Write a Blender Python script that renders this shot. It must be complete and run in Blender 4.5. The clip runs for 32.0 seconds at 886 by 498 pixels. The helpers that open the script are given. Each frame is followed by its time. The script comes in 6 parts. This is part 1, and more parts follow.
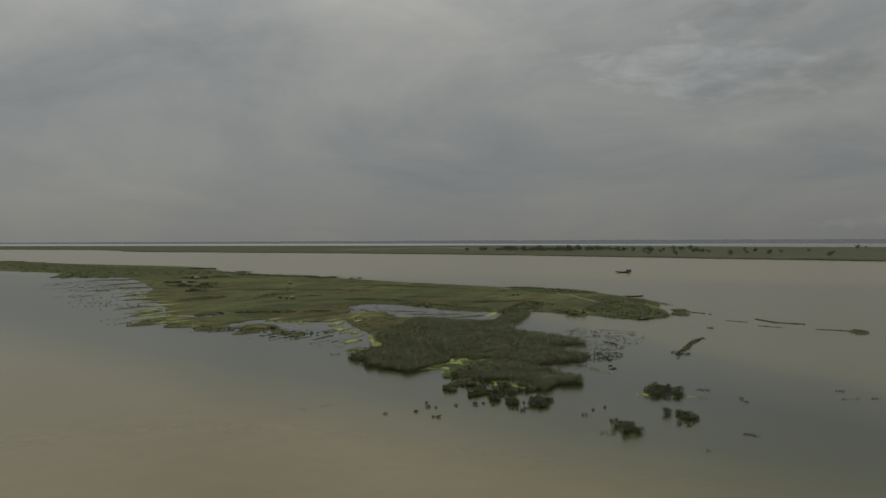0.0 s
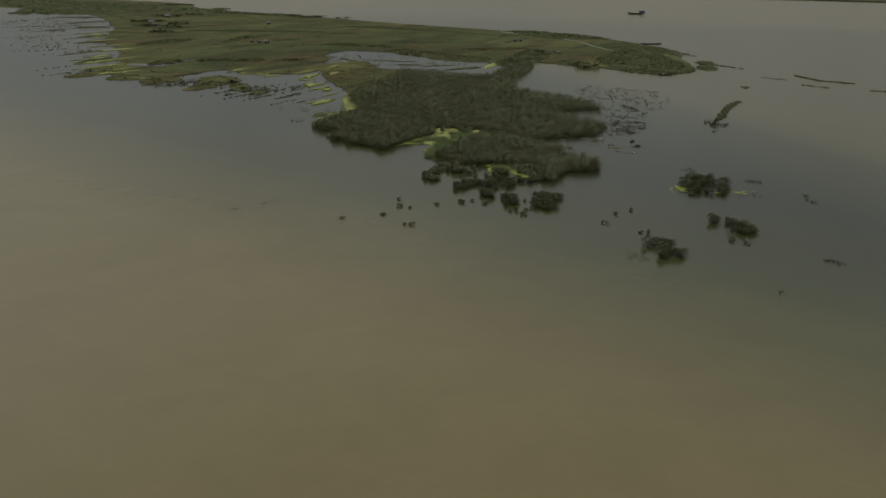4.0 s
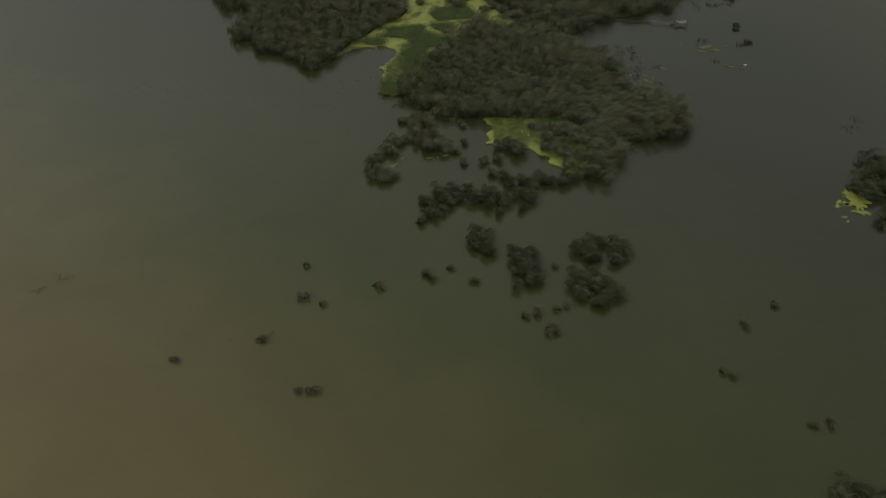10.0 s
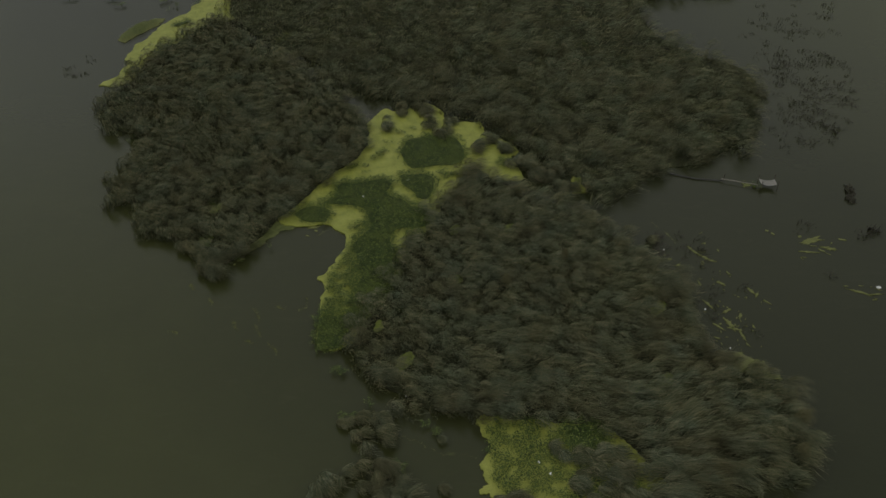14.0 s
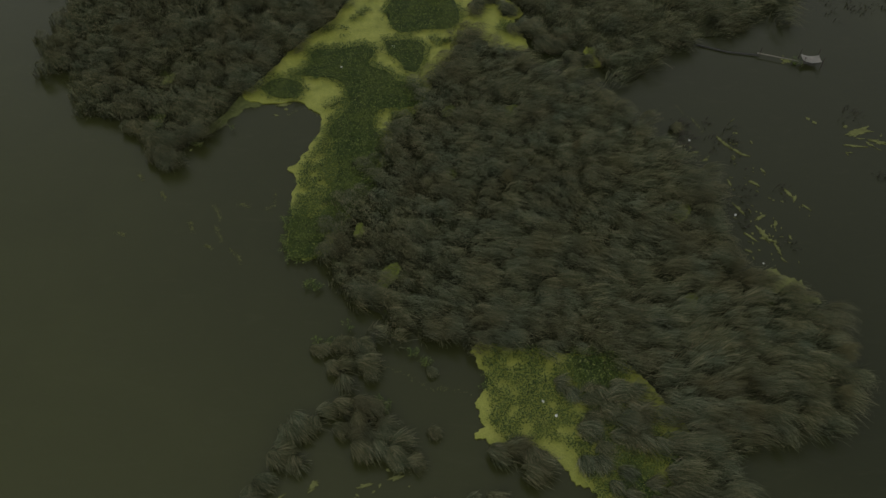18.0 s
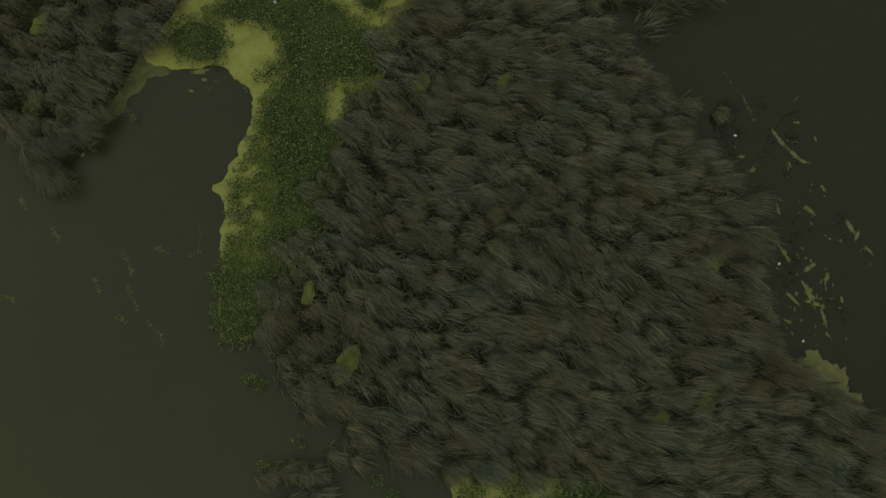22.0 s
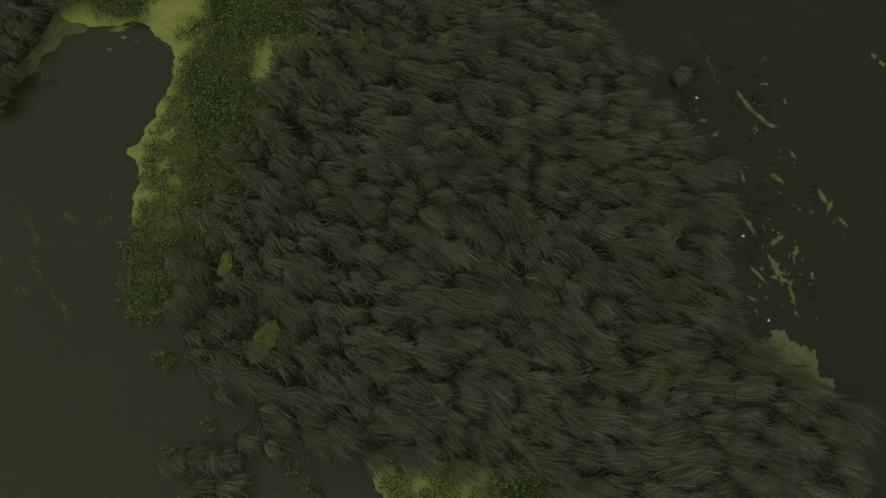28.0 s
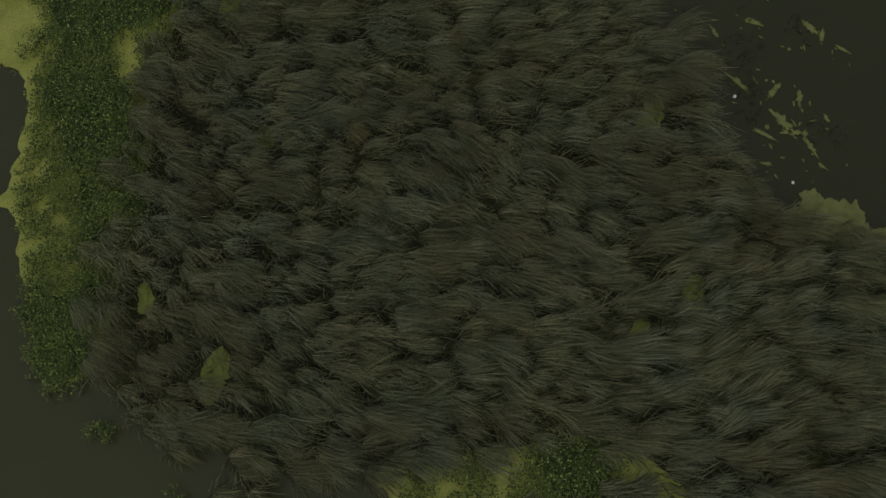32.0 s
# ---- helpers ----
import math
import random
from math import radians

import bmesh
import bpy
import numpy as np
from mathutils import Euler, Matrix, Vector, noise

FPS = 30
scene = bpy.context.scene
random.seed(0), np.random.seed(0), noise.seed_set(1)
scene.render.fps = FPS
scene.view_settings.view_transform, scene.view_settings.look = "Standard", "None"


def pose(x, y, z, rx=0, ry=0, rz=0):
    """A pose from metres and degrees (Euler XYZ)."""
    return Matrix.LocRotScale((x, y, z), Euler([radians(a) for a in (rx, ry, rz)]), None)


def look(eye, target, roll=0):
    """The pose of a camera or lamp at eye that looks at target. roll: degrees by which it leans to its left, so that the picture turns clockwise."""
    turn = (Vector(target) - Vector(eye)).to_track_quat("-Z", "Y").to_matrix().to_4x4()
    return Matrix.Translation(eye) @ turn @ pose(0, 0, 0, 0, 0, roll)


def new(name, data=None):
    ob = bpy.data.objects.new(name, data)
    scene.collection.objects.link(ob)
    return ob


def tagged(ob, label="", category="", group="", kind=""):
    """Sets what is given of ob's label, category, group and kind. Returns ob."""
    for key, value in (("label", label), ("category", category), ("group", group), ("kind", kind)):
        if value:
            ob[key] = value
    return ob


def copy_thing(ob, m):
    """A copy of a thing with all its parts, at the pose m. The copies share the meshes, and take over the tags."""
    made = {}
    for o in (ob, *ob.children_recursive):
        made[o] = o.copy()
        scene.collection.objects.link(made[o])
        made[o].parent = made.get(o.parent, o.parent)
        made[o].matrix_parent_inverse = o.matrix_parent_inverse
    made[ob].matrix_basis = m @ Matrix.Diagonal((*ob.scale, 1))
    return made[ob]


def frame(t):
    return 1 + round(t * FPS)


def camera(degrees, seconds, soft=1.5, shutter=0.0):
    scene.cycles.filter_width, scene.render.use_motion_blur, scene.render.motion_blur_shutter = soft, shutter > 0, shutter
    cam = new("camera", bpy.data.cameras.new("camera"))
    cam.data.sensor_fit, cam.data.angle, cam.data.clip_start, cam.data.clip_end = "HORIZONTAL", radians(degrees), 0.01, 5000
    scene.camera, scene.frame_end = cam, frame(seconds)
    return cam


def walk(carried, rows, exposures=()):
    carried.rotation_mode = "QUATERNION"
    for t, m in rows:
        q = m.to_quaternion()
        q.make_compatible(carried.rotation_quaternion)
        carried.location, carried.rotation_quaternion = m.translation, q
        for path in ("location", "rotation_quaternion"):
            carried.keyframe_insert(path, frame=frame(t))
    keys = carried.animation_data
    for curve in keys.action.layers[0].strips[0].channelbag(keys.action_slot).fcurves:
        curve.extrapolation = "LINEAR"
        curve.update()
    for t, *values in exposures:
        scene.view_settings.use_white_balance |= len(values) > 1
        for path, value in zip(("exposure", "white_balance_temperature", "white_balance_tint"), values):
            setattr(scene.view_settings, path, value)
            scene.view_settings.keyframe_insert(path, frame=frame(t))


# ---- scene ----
cam = camera(54.86, 32.0, soft=1.5)

PATH = [
    (0, (-2.98, -29.68, 31.07), (-2.93, 70.32, 30.06), -0.28),
    (0.5, (-2.40, -25.47, 31.13), (-2.34, 74.53, 30.10), -0.29),
    (1, (-1.81, -20.65, 31.20), (-1.77, 79.34, 30.12), -0.29),
    (1.5, (-1.23, -15.73, 31.23), (-1.23, 84.27, 30.11), -0.27),
    (2, (-0.82, -10.72, 31.37), (-0.80, 89.27, 30.21), -0.29),
    (2.5, (-0.26, -5.20, 31.40), (-0.27, 94.79, 30.24), -0.29),
    (3, (0.00, -0.00, 31.32), (-0.05, 99.71, 23.75), -0.28),
    (3.5, (0.02, 5.70, 31.20), (0.05, 102.81, 7.34), 0.09),
    (4, (0.12, 11.23, 31.60), (0.32, 106.43, 0.99), 0.30),
    (4.5, (0.63, 16.74, 31.72), (0.70, 111.94, 1.11), 0.35),
    (6.5, (2.14, 39.83, 35.13), (2.02, 123.42, -19.76), 0.08),
    (7, (2.00, 45.85, 35.66), (2.26, 129.15, -19.67), 0.08),
    (7.5, (2.91, 51.75, 35.98), (2.49, 134.86, -19.64), -0.32),
    (8, (3.24, 57.66, 36.11), (2.66, 140.69, -19.62), -0.46),
    (8.5, (4.41, 63.42, 36.39), (2.68, 146.34, -19.47), -1.19),
    (9, (5.12, 69.41, 37.07), (2.77, 151.85, -19.49), -1.69),
    (9.5, (5.89, 75.16, 37.49), (2.80, 157.35, -19.39), -2.22),
    (10, (5.91, 81.59, 37.38), (3.04, 163.59, -19.79), -2.06),
    (10.5, (6.19, 87.61, 37.47), (3.28, 169.38, -20.03), -2.04),
    (11, (6.30, 93.70, 37.63), (3.51, 175.12, -20.36), -1.82),
    (11.5, (6.68, 99.62, 38.12), (3.62, 180.47, -20.63), -1.89),
    (12, (6.83, 106.08, 38.89), (3.83, 185.97, -21.19), -1.90),
    (12.5, (6.78, 112.20, 39.46), (4.04, 191.50, -21.40), -1.80),
    (13, (6.94, 117.05, 40.00), (4.22, 195.69, -21.72), -1.82),
    (13.5, (6.75, 121.19, 40.40), (4.60, 199.11, -22.24), -1.51),
    (14, (6.75, 123.83, 40.45), (4.85, 201.48, -22.53), -1.34),
    (14.5, (6.85, 125.32, 40.32), (4.94, 202.85, -22.82), -1.32),
    (15, (6.68, 125.09, 39.42), (5.17, 196.82, -30.24), -0.94),
    (15.5, (6.27, 125.36, 39.56), (5.52, 189.89, -36.83), -0.21),
    (17.5, (6.05, 129.65, 37.76), (5.99, 194.50, -38.36), 0.47),
    (18, (6.10, 132.53, 37.66), (6.22, 196.73, -39.02), 0.60),
    (18.5, (6.37, 135.98, 37.84), (6.33, 199.13, -39.70), 0.43),
    (19, (6.66, 139.80, 38.00), (6.46, 201.95, -40.34), 0.28),
    (19.5, (6.61, 144.27, 38.46), (6.93, 204.65, -41.25), 0.62),
    (20, (6.51, 149.30, 38.87), (7.43, 207.47, -42.46), 1.09),
    (20.5, (6.79, 152.73, 38.58), (7.50, 204.10, -47.22), 1.43),
    (21, (6.44, 155.01, 38.84), (8.68, 191.43, -54.26), 3.73),
    (21.5, (6.59, 157.47, 39.33), (8.82, 181.46, -57.72), 5.55),
    (22, (6.78, 157.91, 39.45), (8.67, 181.53, -57.70), 4.89),
    (22.5, (6.73, 157.89, 39.45), (8.72, 181.40, -57.73), 5.18),
    (23, (7.42, 157.50, 39.27), (9.21, 181.71, -57.74), 4.81),
    (23.5, (8.39, 157.38, 39.02), (9.61, 181.49, -58.02), 3.53),
    (24, (8.92, 157.56, 38.84), (9.74, 181.87, -58.16), 2.63),
    (24.5, (8.94, 157.75, 39.44), (9.72, 181.47, -57.70), 2.66),
    (25, (8.98, 158.07, 40.31), (9.39, 180.87, -57.05), 1.82),
    (25.5, (9.04, 158.06, 40.48), (9.55, 180.71, -56.92), 2.18),
    (27.5, (10.79, 156.56, 36.98), (10.44, 182.32, -59.64), 0.33),
    (28, (10.74, 156.61, 35.67), (10.33, 182.40, -60.95), -0.09),
    (28.5, (10.76, 156.55, 34.43), (10.28, 182.63, -62.11), -0.90),
    (29, (10.66, 156.40, 33.20), (10.62, 183.03, -63.19), -1.19),
    (29.5, (10.60, 156.24, 32.08), (10.99, 183.44, -64.15), -1.60),
    (30, (10.65, 156.13, 31.17), (11.23, 183.59, -64.99), -2.55),
    (30.5, (10.71, 155.93, 30.45), (12.02, 183.91, -65.55), -4.34),
    (31, (10.92, 156.12, 29.94), (12.46, 183.42, -66.25), -6.72),
    (31.5, (11.01, 156.10, 29.51), (13.00, 183.25, -66.72), -8.53),
    (32, (11.08, 156.05, 29.04), (13.59, 183.15, -67.18), -10.14),
]

walk(cam, [(t, look(eye, target, roll)) for t, eye, target, roll in PATH],
     exposures=[(0, -0.04), (2.5, -0.04), (4, -0.16), (6.5, -0.3), (9, -0.35), (11, -0.38), (13, -0.42), (19, -0.5), (25, -0.57), (32, -0.6)])

# ---- light: an overcast sky, brighter overhead than at the horizon ----
world = bpy.data.worlds.new("overcast_sky")
scene.world = world
world.use_nodes = True
wn, wl = world.node_tree.nodes, world.node_tree.links
wn.clear()


def wnode(kind, **settings):
    n = wn.new(kind)
    for key, value in settings.items():
        n.inputs[key].default_value = value
    return n


def wmath(op, a, b):
    n = wn.new("ShaderNodeMath")
    n.operation = op
    for i, v in enumerate((a, b)):
        if isinstance(v, (int, float)):
            n.inputs[i].default_value = v
        else:
            wl.new(v, n.inputs[i])
    return n.outputs[0]


SUN_ELEVATION, SUN_ROTATION = 50.0, 200.0
clear = wn.new("ShaderNodeTexSky")
clear.sky_type, clear.sun_disc = "NISHITA", False
clear.sun_elevation, clear.sun_rotation = radians(SUN_ELEVATION), radians(SUN_ROTATION)
coords = wn.new("ShaderNodeTexCoord")
split = wn.new("ShaderNodeSeparateXYZ")
wl.new(coords.outputs["Generated"], split.inputs[0])
up = wmath("MAXIMUM", split.outputs["Z"], 0.0)
# cloud layer seen in perspective: the direction over its height
height = wmath("ADD", up, 0.30)
flat = wn.new("ShaderNodeCombineXYZ")
wl.new(wmath("ADD", wmath("DIVIDE", split.outputs["X"], height), 5.1), flat.inputs[0])
wl.new(wmath("DIVIDE", split.outputs["Y"], height), flat.inputs[1])
clouds = wnode("ShaderNodeTexNoise", Scale=1.7, Detail=8.0, Roughness=0.6, Distortion=0.5)
wl.new(flat.outputs[0], clouds.inputs["Vector"])
banks = wnode("ShaderNodeTexNoise", Scale=0.55, Detail=3.0, Roughness=0.5)
wl.new(flat.outputs[0], banks.inputs["Vector"])
veil = wn.new("ShaderNodeMapRange")
for key, value in (("From Min", 0.36), ("From Max", 0.66), ("To Min", 0.78), ("To Max", 1.36)):
    veil.inputs[key].default_value = value
wl.new(wmath("ADD", wmath("MULTIPLY", clouds.outputs[0], 0.6), wmath("MULTIPLY", banks.outputs[0], 0.4)), veil.inputs["Value"])
# even brightness added to unseen sky above about fifteen degrees, for the water's reflections
thin = wmath("MINIMUM", wmath("MULTIPLY", wmath("MAXIMUM", wmath("SUBTRACT", up, 0.23), 0.0), 0.85), 0.17)
grade = wmath("ADD", wmath("ADD", 0.185, wmath("MULTIPLY", wmath("MINIMUM", up, 0.6), 0.42)), thin)
body_of_cloud = wmath("MINIMUM", wmath("ADD", wmath("MULTIPLY", up, 4.0), 0.2), 1.0)
shade = wmath("ADD", 1.04, wmath("MULTIPLY", wmath("SUBTRACT", veil.outputs[0], 1.04), body_of_cloud))
# broken cloud to the north-east, a little cumulus low on the horizon
azimuth = wmath("ARCTAN2", split.outputs["X"], split.outputs["Y"])


def cloud_at(az, el, wide, high, scale, stretch, seed):
    """A ragged cloud round one direction: noise cut off by distance."""
    v = wn.new("ShaderNodeCombineXYZ")
    wl.new(wmath("MULTIPLY", azimuth, scale), v.inputs[0])
    wl.new(wmath("MULTIPLY", split.outputs["Z"], scale * stretch), v.inputs[1])
    v.inputs[2].default_value = seed
    lumps = wnode("ShaderNodeTexNoise", Scale=1.0, Detail=6.0, Roughness=0.6, Distortion=0.4)
    wl.new(v.outputs[0], lumps.inputs["Vector"])
    off = wmath("ADD", wmath("POWER", wmath("ABSOLUTE", wmath("DIVIDE", wmath("SUBTRACT", azimuth, az), wide), 0), 2), wmath("POWER", wmath("ABSOLUTE", wmath("DIVIDE", wmath("SUBTRACT", split.outputs["Z"], el), high), 0), 2))
    k = wmath("MULTIPLY", wmath("SUBTRACT", wmath("SUBTRACT", lumps.outputs[0], 0.36), wmath("MULTIPLY", off, 0.22)), 3.2)
    return wmath("MINIMUM", wmath("MAXIMUM", k, 0.0), 1.0)


bright_break = wmath("MULTIPLY", cloud_at(0.28, 0.19, 0.16, 0.05, 16.0, 3.0, 3.0), 0.34)
dark_rags = wmath("MULTIPLY", wmath("ADD", cloud_at(0.41, 0.165, 0.14, 0.035, 12.0, 3.4, 7.0), cloud_at(0.32, 0.245, 0.12, 0.022, 14.0, 3.4, 9.0)), 0.17)
cumulus = wmath("MULTIPLY", cloud_at(0.462, 0.018, 0.085, 0.009, 34.0, 1.6, 5.0), 0.15)
shade = wmath("ADD", shade, wmath("SUBTRACT", wmath("ADD", bright_break, cumulus), wmath("ADD", dark_rags, wmath("MULTIPLY", split.outputs["X"], 0.2))))
# bright patch added to the unseen north-west sky, a third of the way up
west = wmath("MULTIPLY", wmath("MAXIMUM", wmath("SUBTRACT", 1.0, wmath("ABSOLUTE", wmath("DIVIDE", wmath("ADD", azimuth, 0.62), 0.45), 0)), 0.0),
             wmath("MAXIMUM", wmath("SUBTRACT", 1.0, wmath("ABSOLUTE", wmath("DIVIDE", wmath("SUBTRACT", up, 0.42), 0.2), 0)), 0.0))
shade = wmath("ADD", shade, wmath("MULTIPLY", west, 0.42))
level = wmath("MULTIPLY", grade, shade)
tone = wn.new("ShaderNodeValToRGB")
tone.color_ramp.elements[0].color, tone.color_ramp.elements[0].position = (0.945, 0.99, 1.005, 1), 0.0
tone.color_ramp.elements[1].color, tone.color_ramp.elements[1].position = (1.0, 1.0, 0.93, 1), 0.45
wl.new(wmath("SUBTRACT", veil.outputs[0], 0.8), tone.inputs[0])
grey = wn.new("ShaderNodeVectorMath")
grey.operation = "SCALE"
wl.new(tone.outputs[0], grey.inputs[0])
wl.new(level, grey.inputs["Scale"])
over = wnode("ShaderNodeBackground", Strength=1.0)
wl.new(grey.outputs[0], over.inputs["Color"])
behind = wnode("ShaderNodeBackground", Strength=0.05)
wl.new(clear.outputs[0], behind.inputs["Color"])
both = wnode("ShaderNodeMixShader", Fac=0.93)
wl.new(behind.outputs[0], both.inputs[1])
wl.new(over.outputs[0], both.inputs[2])
out = wn.new("ShaderNodeOutputWorld")
wl.new(both.outputs[0], out.inputs["Surface"])

sun_data = bpy.data.lights.new("sun", "SUN")
sun_data.energy, sun_data.angle, sun_data.color = 0.5, radians(25), (1.0, 0.96, 0.9)
sun = new("sun", sun_data)
sun.matrix_world = look((0, 0, 200), (-200 * math.cos(radians(SUN_ELEVATION)) * math.sin(radians(SUN_ROTATION)),
                                    -200 * math.cos(radians(SUN_ELEVATION)) * math.cos(radians(SUN_ROTATION)),
                                    200 - 200 * math.sin(radians(SUN_ELEVATION))))


# ---- materials ----
def material(name, rough=0.6, spec=0.3):
    m = bpy.data.materials.new(name)
    m.use_nodes = True
    n, l = m.node_tree.nodes, m.node_tree.links
    b = n["Principled BSDF"]
    b.inputs["Roughness"].default_value = rough
    b.inputs["Specular IOR Level"].default_value = spec
    return m, n, l, b


def ramp(n, l, source, stops):
    r = n.new("ShaderNodeValToRGB")
    while len(r.color_ramp.elements) < len(stops):
        r.color_ramp.elements.new(0.5)
    for e, (at, colour) in zip(r.color_ramp.elements, stops):
        e.position, e.color = at, (*colour, 1)
    l.new(source, r.inputs[0])
    return r.outputs[0]


def noise_of(n, l, scale, detail=4.0, rough=0.55, vector=None, warp=0.0):
    t = n.new("ShaderNodeTexNoise")
    t.inputs["Scale"].default_value, t.inputs["Detail"].default_value = scale, detail
    t.inputs["Roughness"].default_value, t.inputs["Distortion"].default_value = rough, warp
    if vector is None:
        vector = place_of(n)
    l.new(vector, t.inputs["Vector"])
    return t.outputs[0]


def place_of(n):
    return n.new("ShaderNodeNewGeometry").outputs["Position"]


def mix(n, l, fac, a, b, how="MIX"):
    m = n.new("ShaderNodeMix")
    m.data_type, m.blend_type = "RGBA", how
    for sock, v in ((m.inputs["Factor"], fac), (m.inputs["A"], a), (m.inputs["B"], b)):
        if isinstance(v, (int, float)):
            sock.default_value = v
        elif isinstance(v, tuple):
            sock.default_value = (*v, 1)
        else:
            l.new(v, sock)
    return m.outputs["Result"]


def bump(n, l, b, source, strength, distance):
    k = n.new("ShaderNodeBump")
    k.inputs["Strength"].default_value, k.inputs["Distance"].default_value = strength, distance
    l.new(source, k.inputs["Height"])
    l.new(k.outputs[0], b.inputs["Normal"])


def foliage(name, stops, stain, stain_scale, rough=0.55, spec=0.25, cool=None, thin=0.0):
    """Leaves whose colour varies from blade to blade and, slowly, from place to place."""
    m, n, l, b = material(name, rough, spec)
    each = n.new("ShaderNodeNewGeometry").outputs["Random Per Island"]
    base = ramp(n, l, each, stops)
    patch = ramp(n, l, noise_of(n, l, stain_scale, 3), [(0.42, (0, 0, 0)), (0.68, (1, 1, 1))])
    hue = mix(n, l, patch, base, mix(n, l, 0.6, base, stain))
    if cool:
        where = ramp(n, l, noise_of(n, l, stain_scale * 1.9, 4, 0.6), [(0.5, (0, 0, 0)), (0.7, (0.55, 0.55, 0.55))])
        hue = mix(n, l, where, hue, mix(n, l, 1.0, base, cool, "MULTIPLY"))
        tuft = ramp(n, l, noise_of(n, l, 0.85, 2, 0.5), [(0.32, (0.77, 0.78, 0.78)), (0.68, (1.13, 1.11, 1.11))])
        hue = mix(n, l, 1.0, hue, tuft, "MULTIPLY")
        cast = ramp(n, l, noise_of(n, l, 0.55, 3, 0.6), [(0.36, (1.03, 1.0, 0.94)), (0.5, (1.0, 1.0, 1.0)), (0.64, (0.93, 1.0, 1.07))])
        hue = mix(n, l, 1.0, hue, cast, "MULTIPLY")
    l.new(hue, b.inputs["Base Color"])
    if thin:
        # daylight that passes through the blade
        glow = n.new("ShaderNodeBsdfTranslucent")
        l.new(mix(n, l, 1.0, hue, (1.05, 1.06, 0.9), "MULTIPLY"), glow.inputs["Color"])
        both = n.new("ShaderNodeMixShader")
        both.inputs[0].default_value = thin
        l.new(b.outputs[0], both.inputs[1])
        l.new(glow.outputs[0], both.inputs[2])
        l.new(both.outputs[0], n["Material Output"].inputs["Surface"])
    return m


REED = foliage("reed_blades", [(0.0, (0.060, 0.073, 0.037)), (0.45, (0.136, 0.151, 0.080)), (0.8, (0.272, 0.285, 0.169)), (0.96, (0.38, 0.345, 0.21))],
               (0.124, 0.114, 0.062), 0.3, 0.55, 0.14, (0.88, 1.0, 1.15), 0.22)
# REED's tones taken darker, for some tufts in open water
BUSH = foliage("darker_reed_blades", [(0.0, (0.036, 0.047, 0.022)), (0.5, (0.085, 0.100, 0.048)), (0.85, (0.165, 0.182, 0.095)), (1.0, (0.25, 0.24, 0.14))],
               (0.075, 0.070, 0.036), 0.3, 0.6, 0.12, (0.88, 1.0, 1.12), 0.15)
SCRUB = foliage("far_scrub_leaves", [(0.0, (0.072, 0.090, 0.040)), (0.6, (0.115, 0.136, 0.058)), (1.0, (0.165, 0.176, 0.08))], (0.11, 0.095, 0.045), 0.05)
GRASS = foliage("meadow_grass", [(0.0, (0.085, 0.092, 0.034)), (0.6, (0.12, 0.125, 0.048)), (1.0, (0.155, 0.145, 0.07))], (0.12, 0.095, 0.048), 0.02)
BROWN_SEDGE = foliage("brown_sedge", [(0.0, (0.095, 0.088, 0.036)), (0.6, (0.15, 0.132, 0.055)), (1.0, (0.21, 0.175, 0.08))], (0.11, 0.125, 0.045), 0.05)
HYACINTH = foliage("hyacinth_leaves", [(0.0, (0.017, 0.034, 0.007)), (0.45, (0.046, 0.080, 0.015)), (0.84, (0.108, 0.152, 0.030)), (1.0, (0.29, 0.33, 0.09))],
                   (0.12, 0.155, 0.03), 0.7, 0.45, 0.25)
# flat dark green sheet below the leaves
HYACINTH_BASE = foliage("hyacinth_underlay", [(0.0, (0.036, 0.055, 0.013)), (1.0, (0.036, 0.055, 0.013))], (0.10, 0.13, 0.03), 1.3)
DROWNED = foliage("drowned_weeds", [(0.0, (0.030, 0.031, 0.020)), (0.7, (0.052, 0.050, 0.032)), (1.0, (0.085, 0.082, 0.045))], (0.06, 0.05, 0.04), 0.2)
HALF_DROWNED = foliage("half_drowned_reeds", [(0.0, (0.066, 0.066, 0.034)), (0.7, (0.118, 0.110, 0.060)), (1.0, (0.165, 0.15, 0.085))], (0.11, 0.09, 0.055), 0.2)
# leaf colour lightened and greyed to stand in for distance haze
TREE = foliage("hazed_tree_leaves", [(0.0, (0.07, 0.08, 0.052)), (0.6, (0.10, 0.112, 0.068)), (1.0, (0.13, 0.14, 0.085))], (0.09, 0.095, 0.062), 0.03)
FAR_WOOD = foliage("distant_wood_glow", [(0.0, (0.025, 0.03, 0.026)), (1.0, (0.04, 0.045, 0.04))], (0.03, 0.035, 0.03), 0.004, 0.9, 0.0)


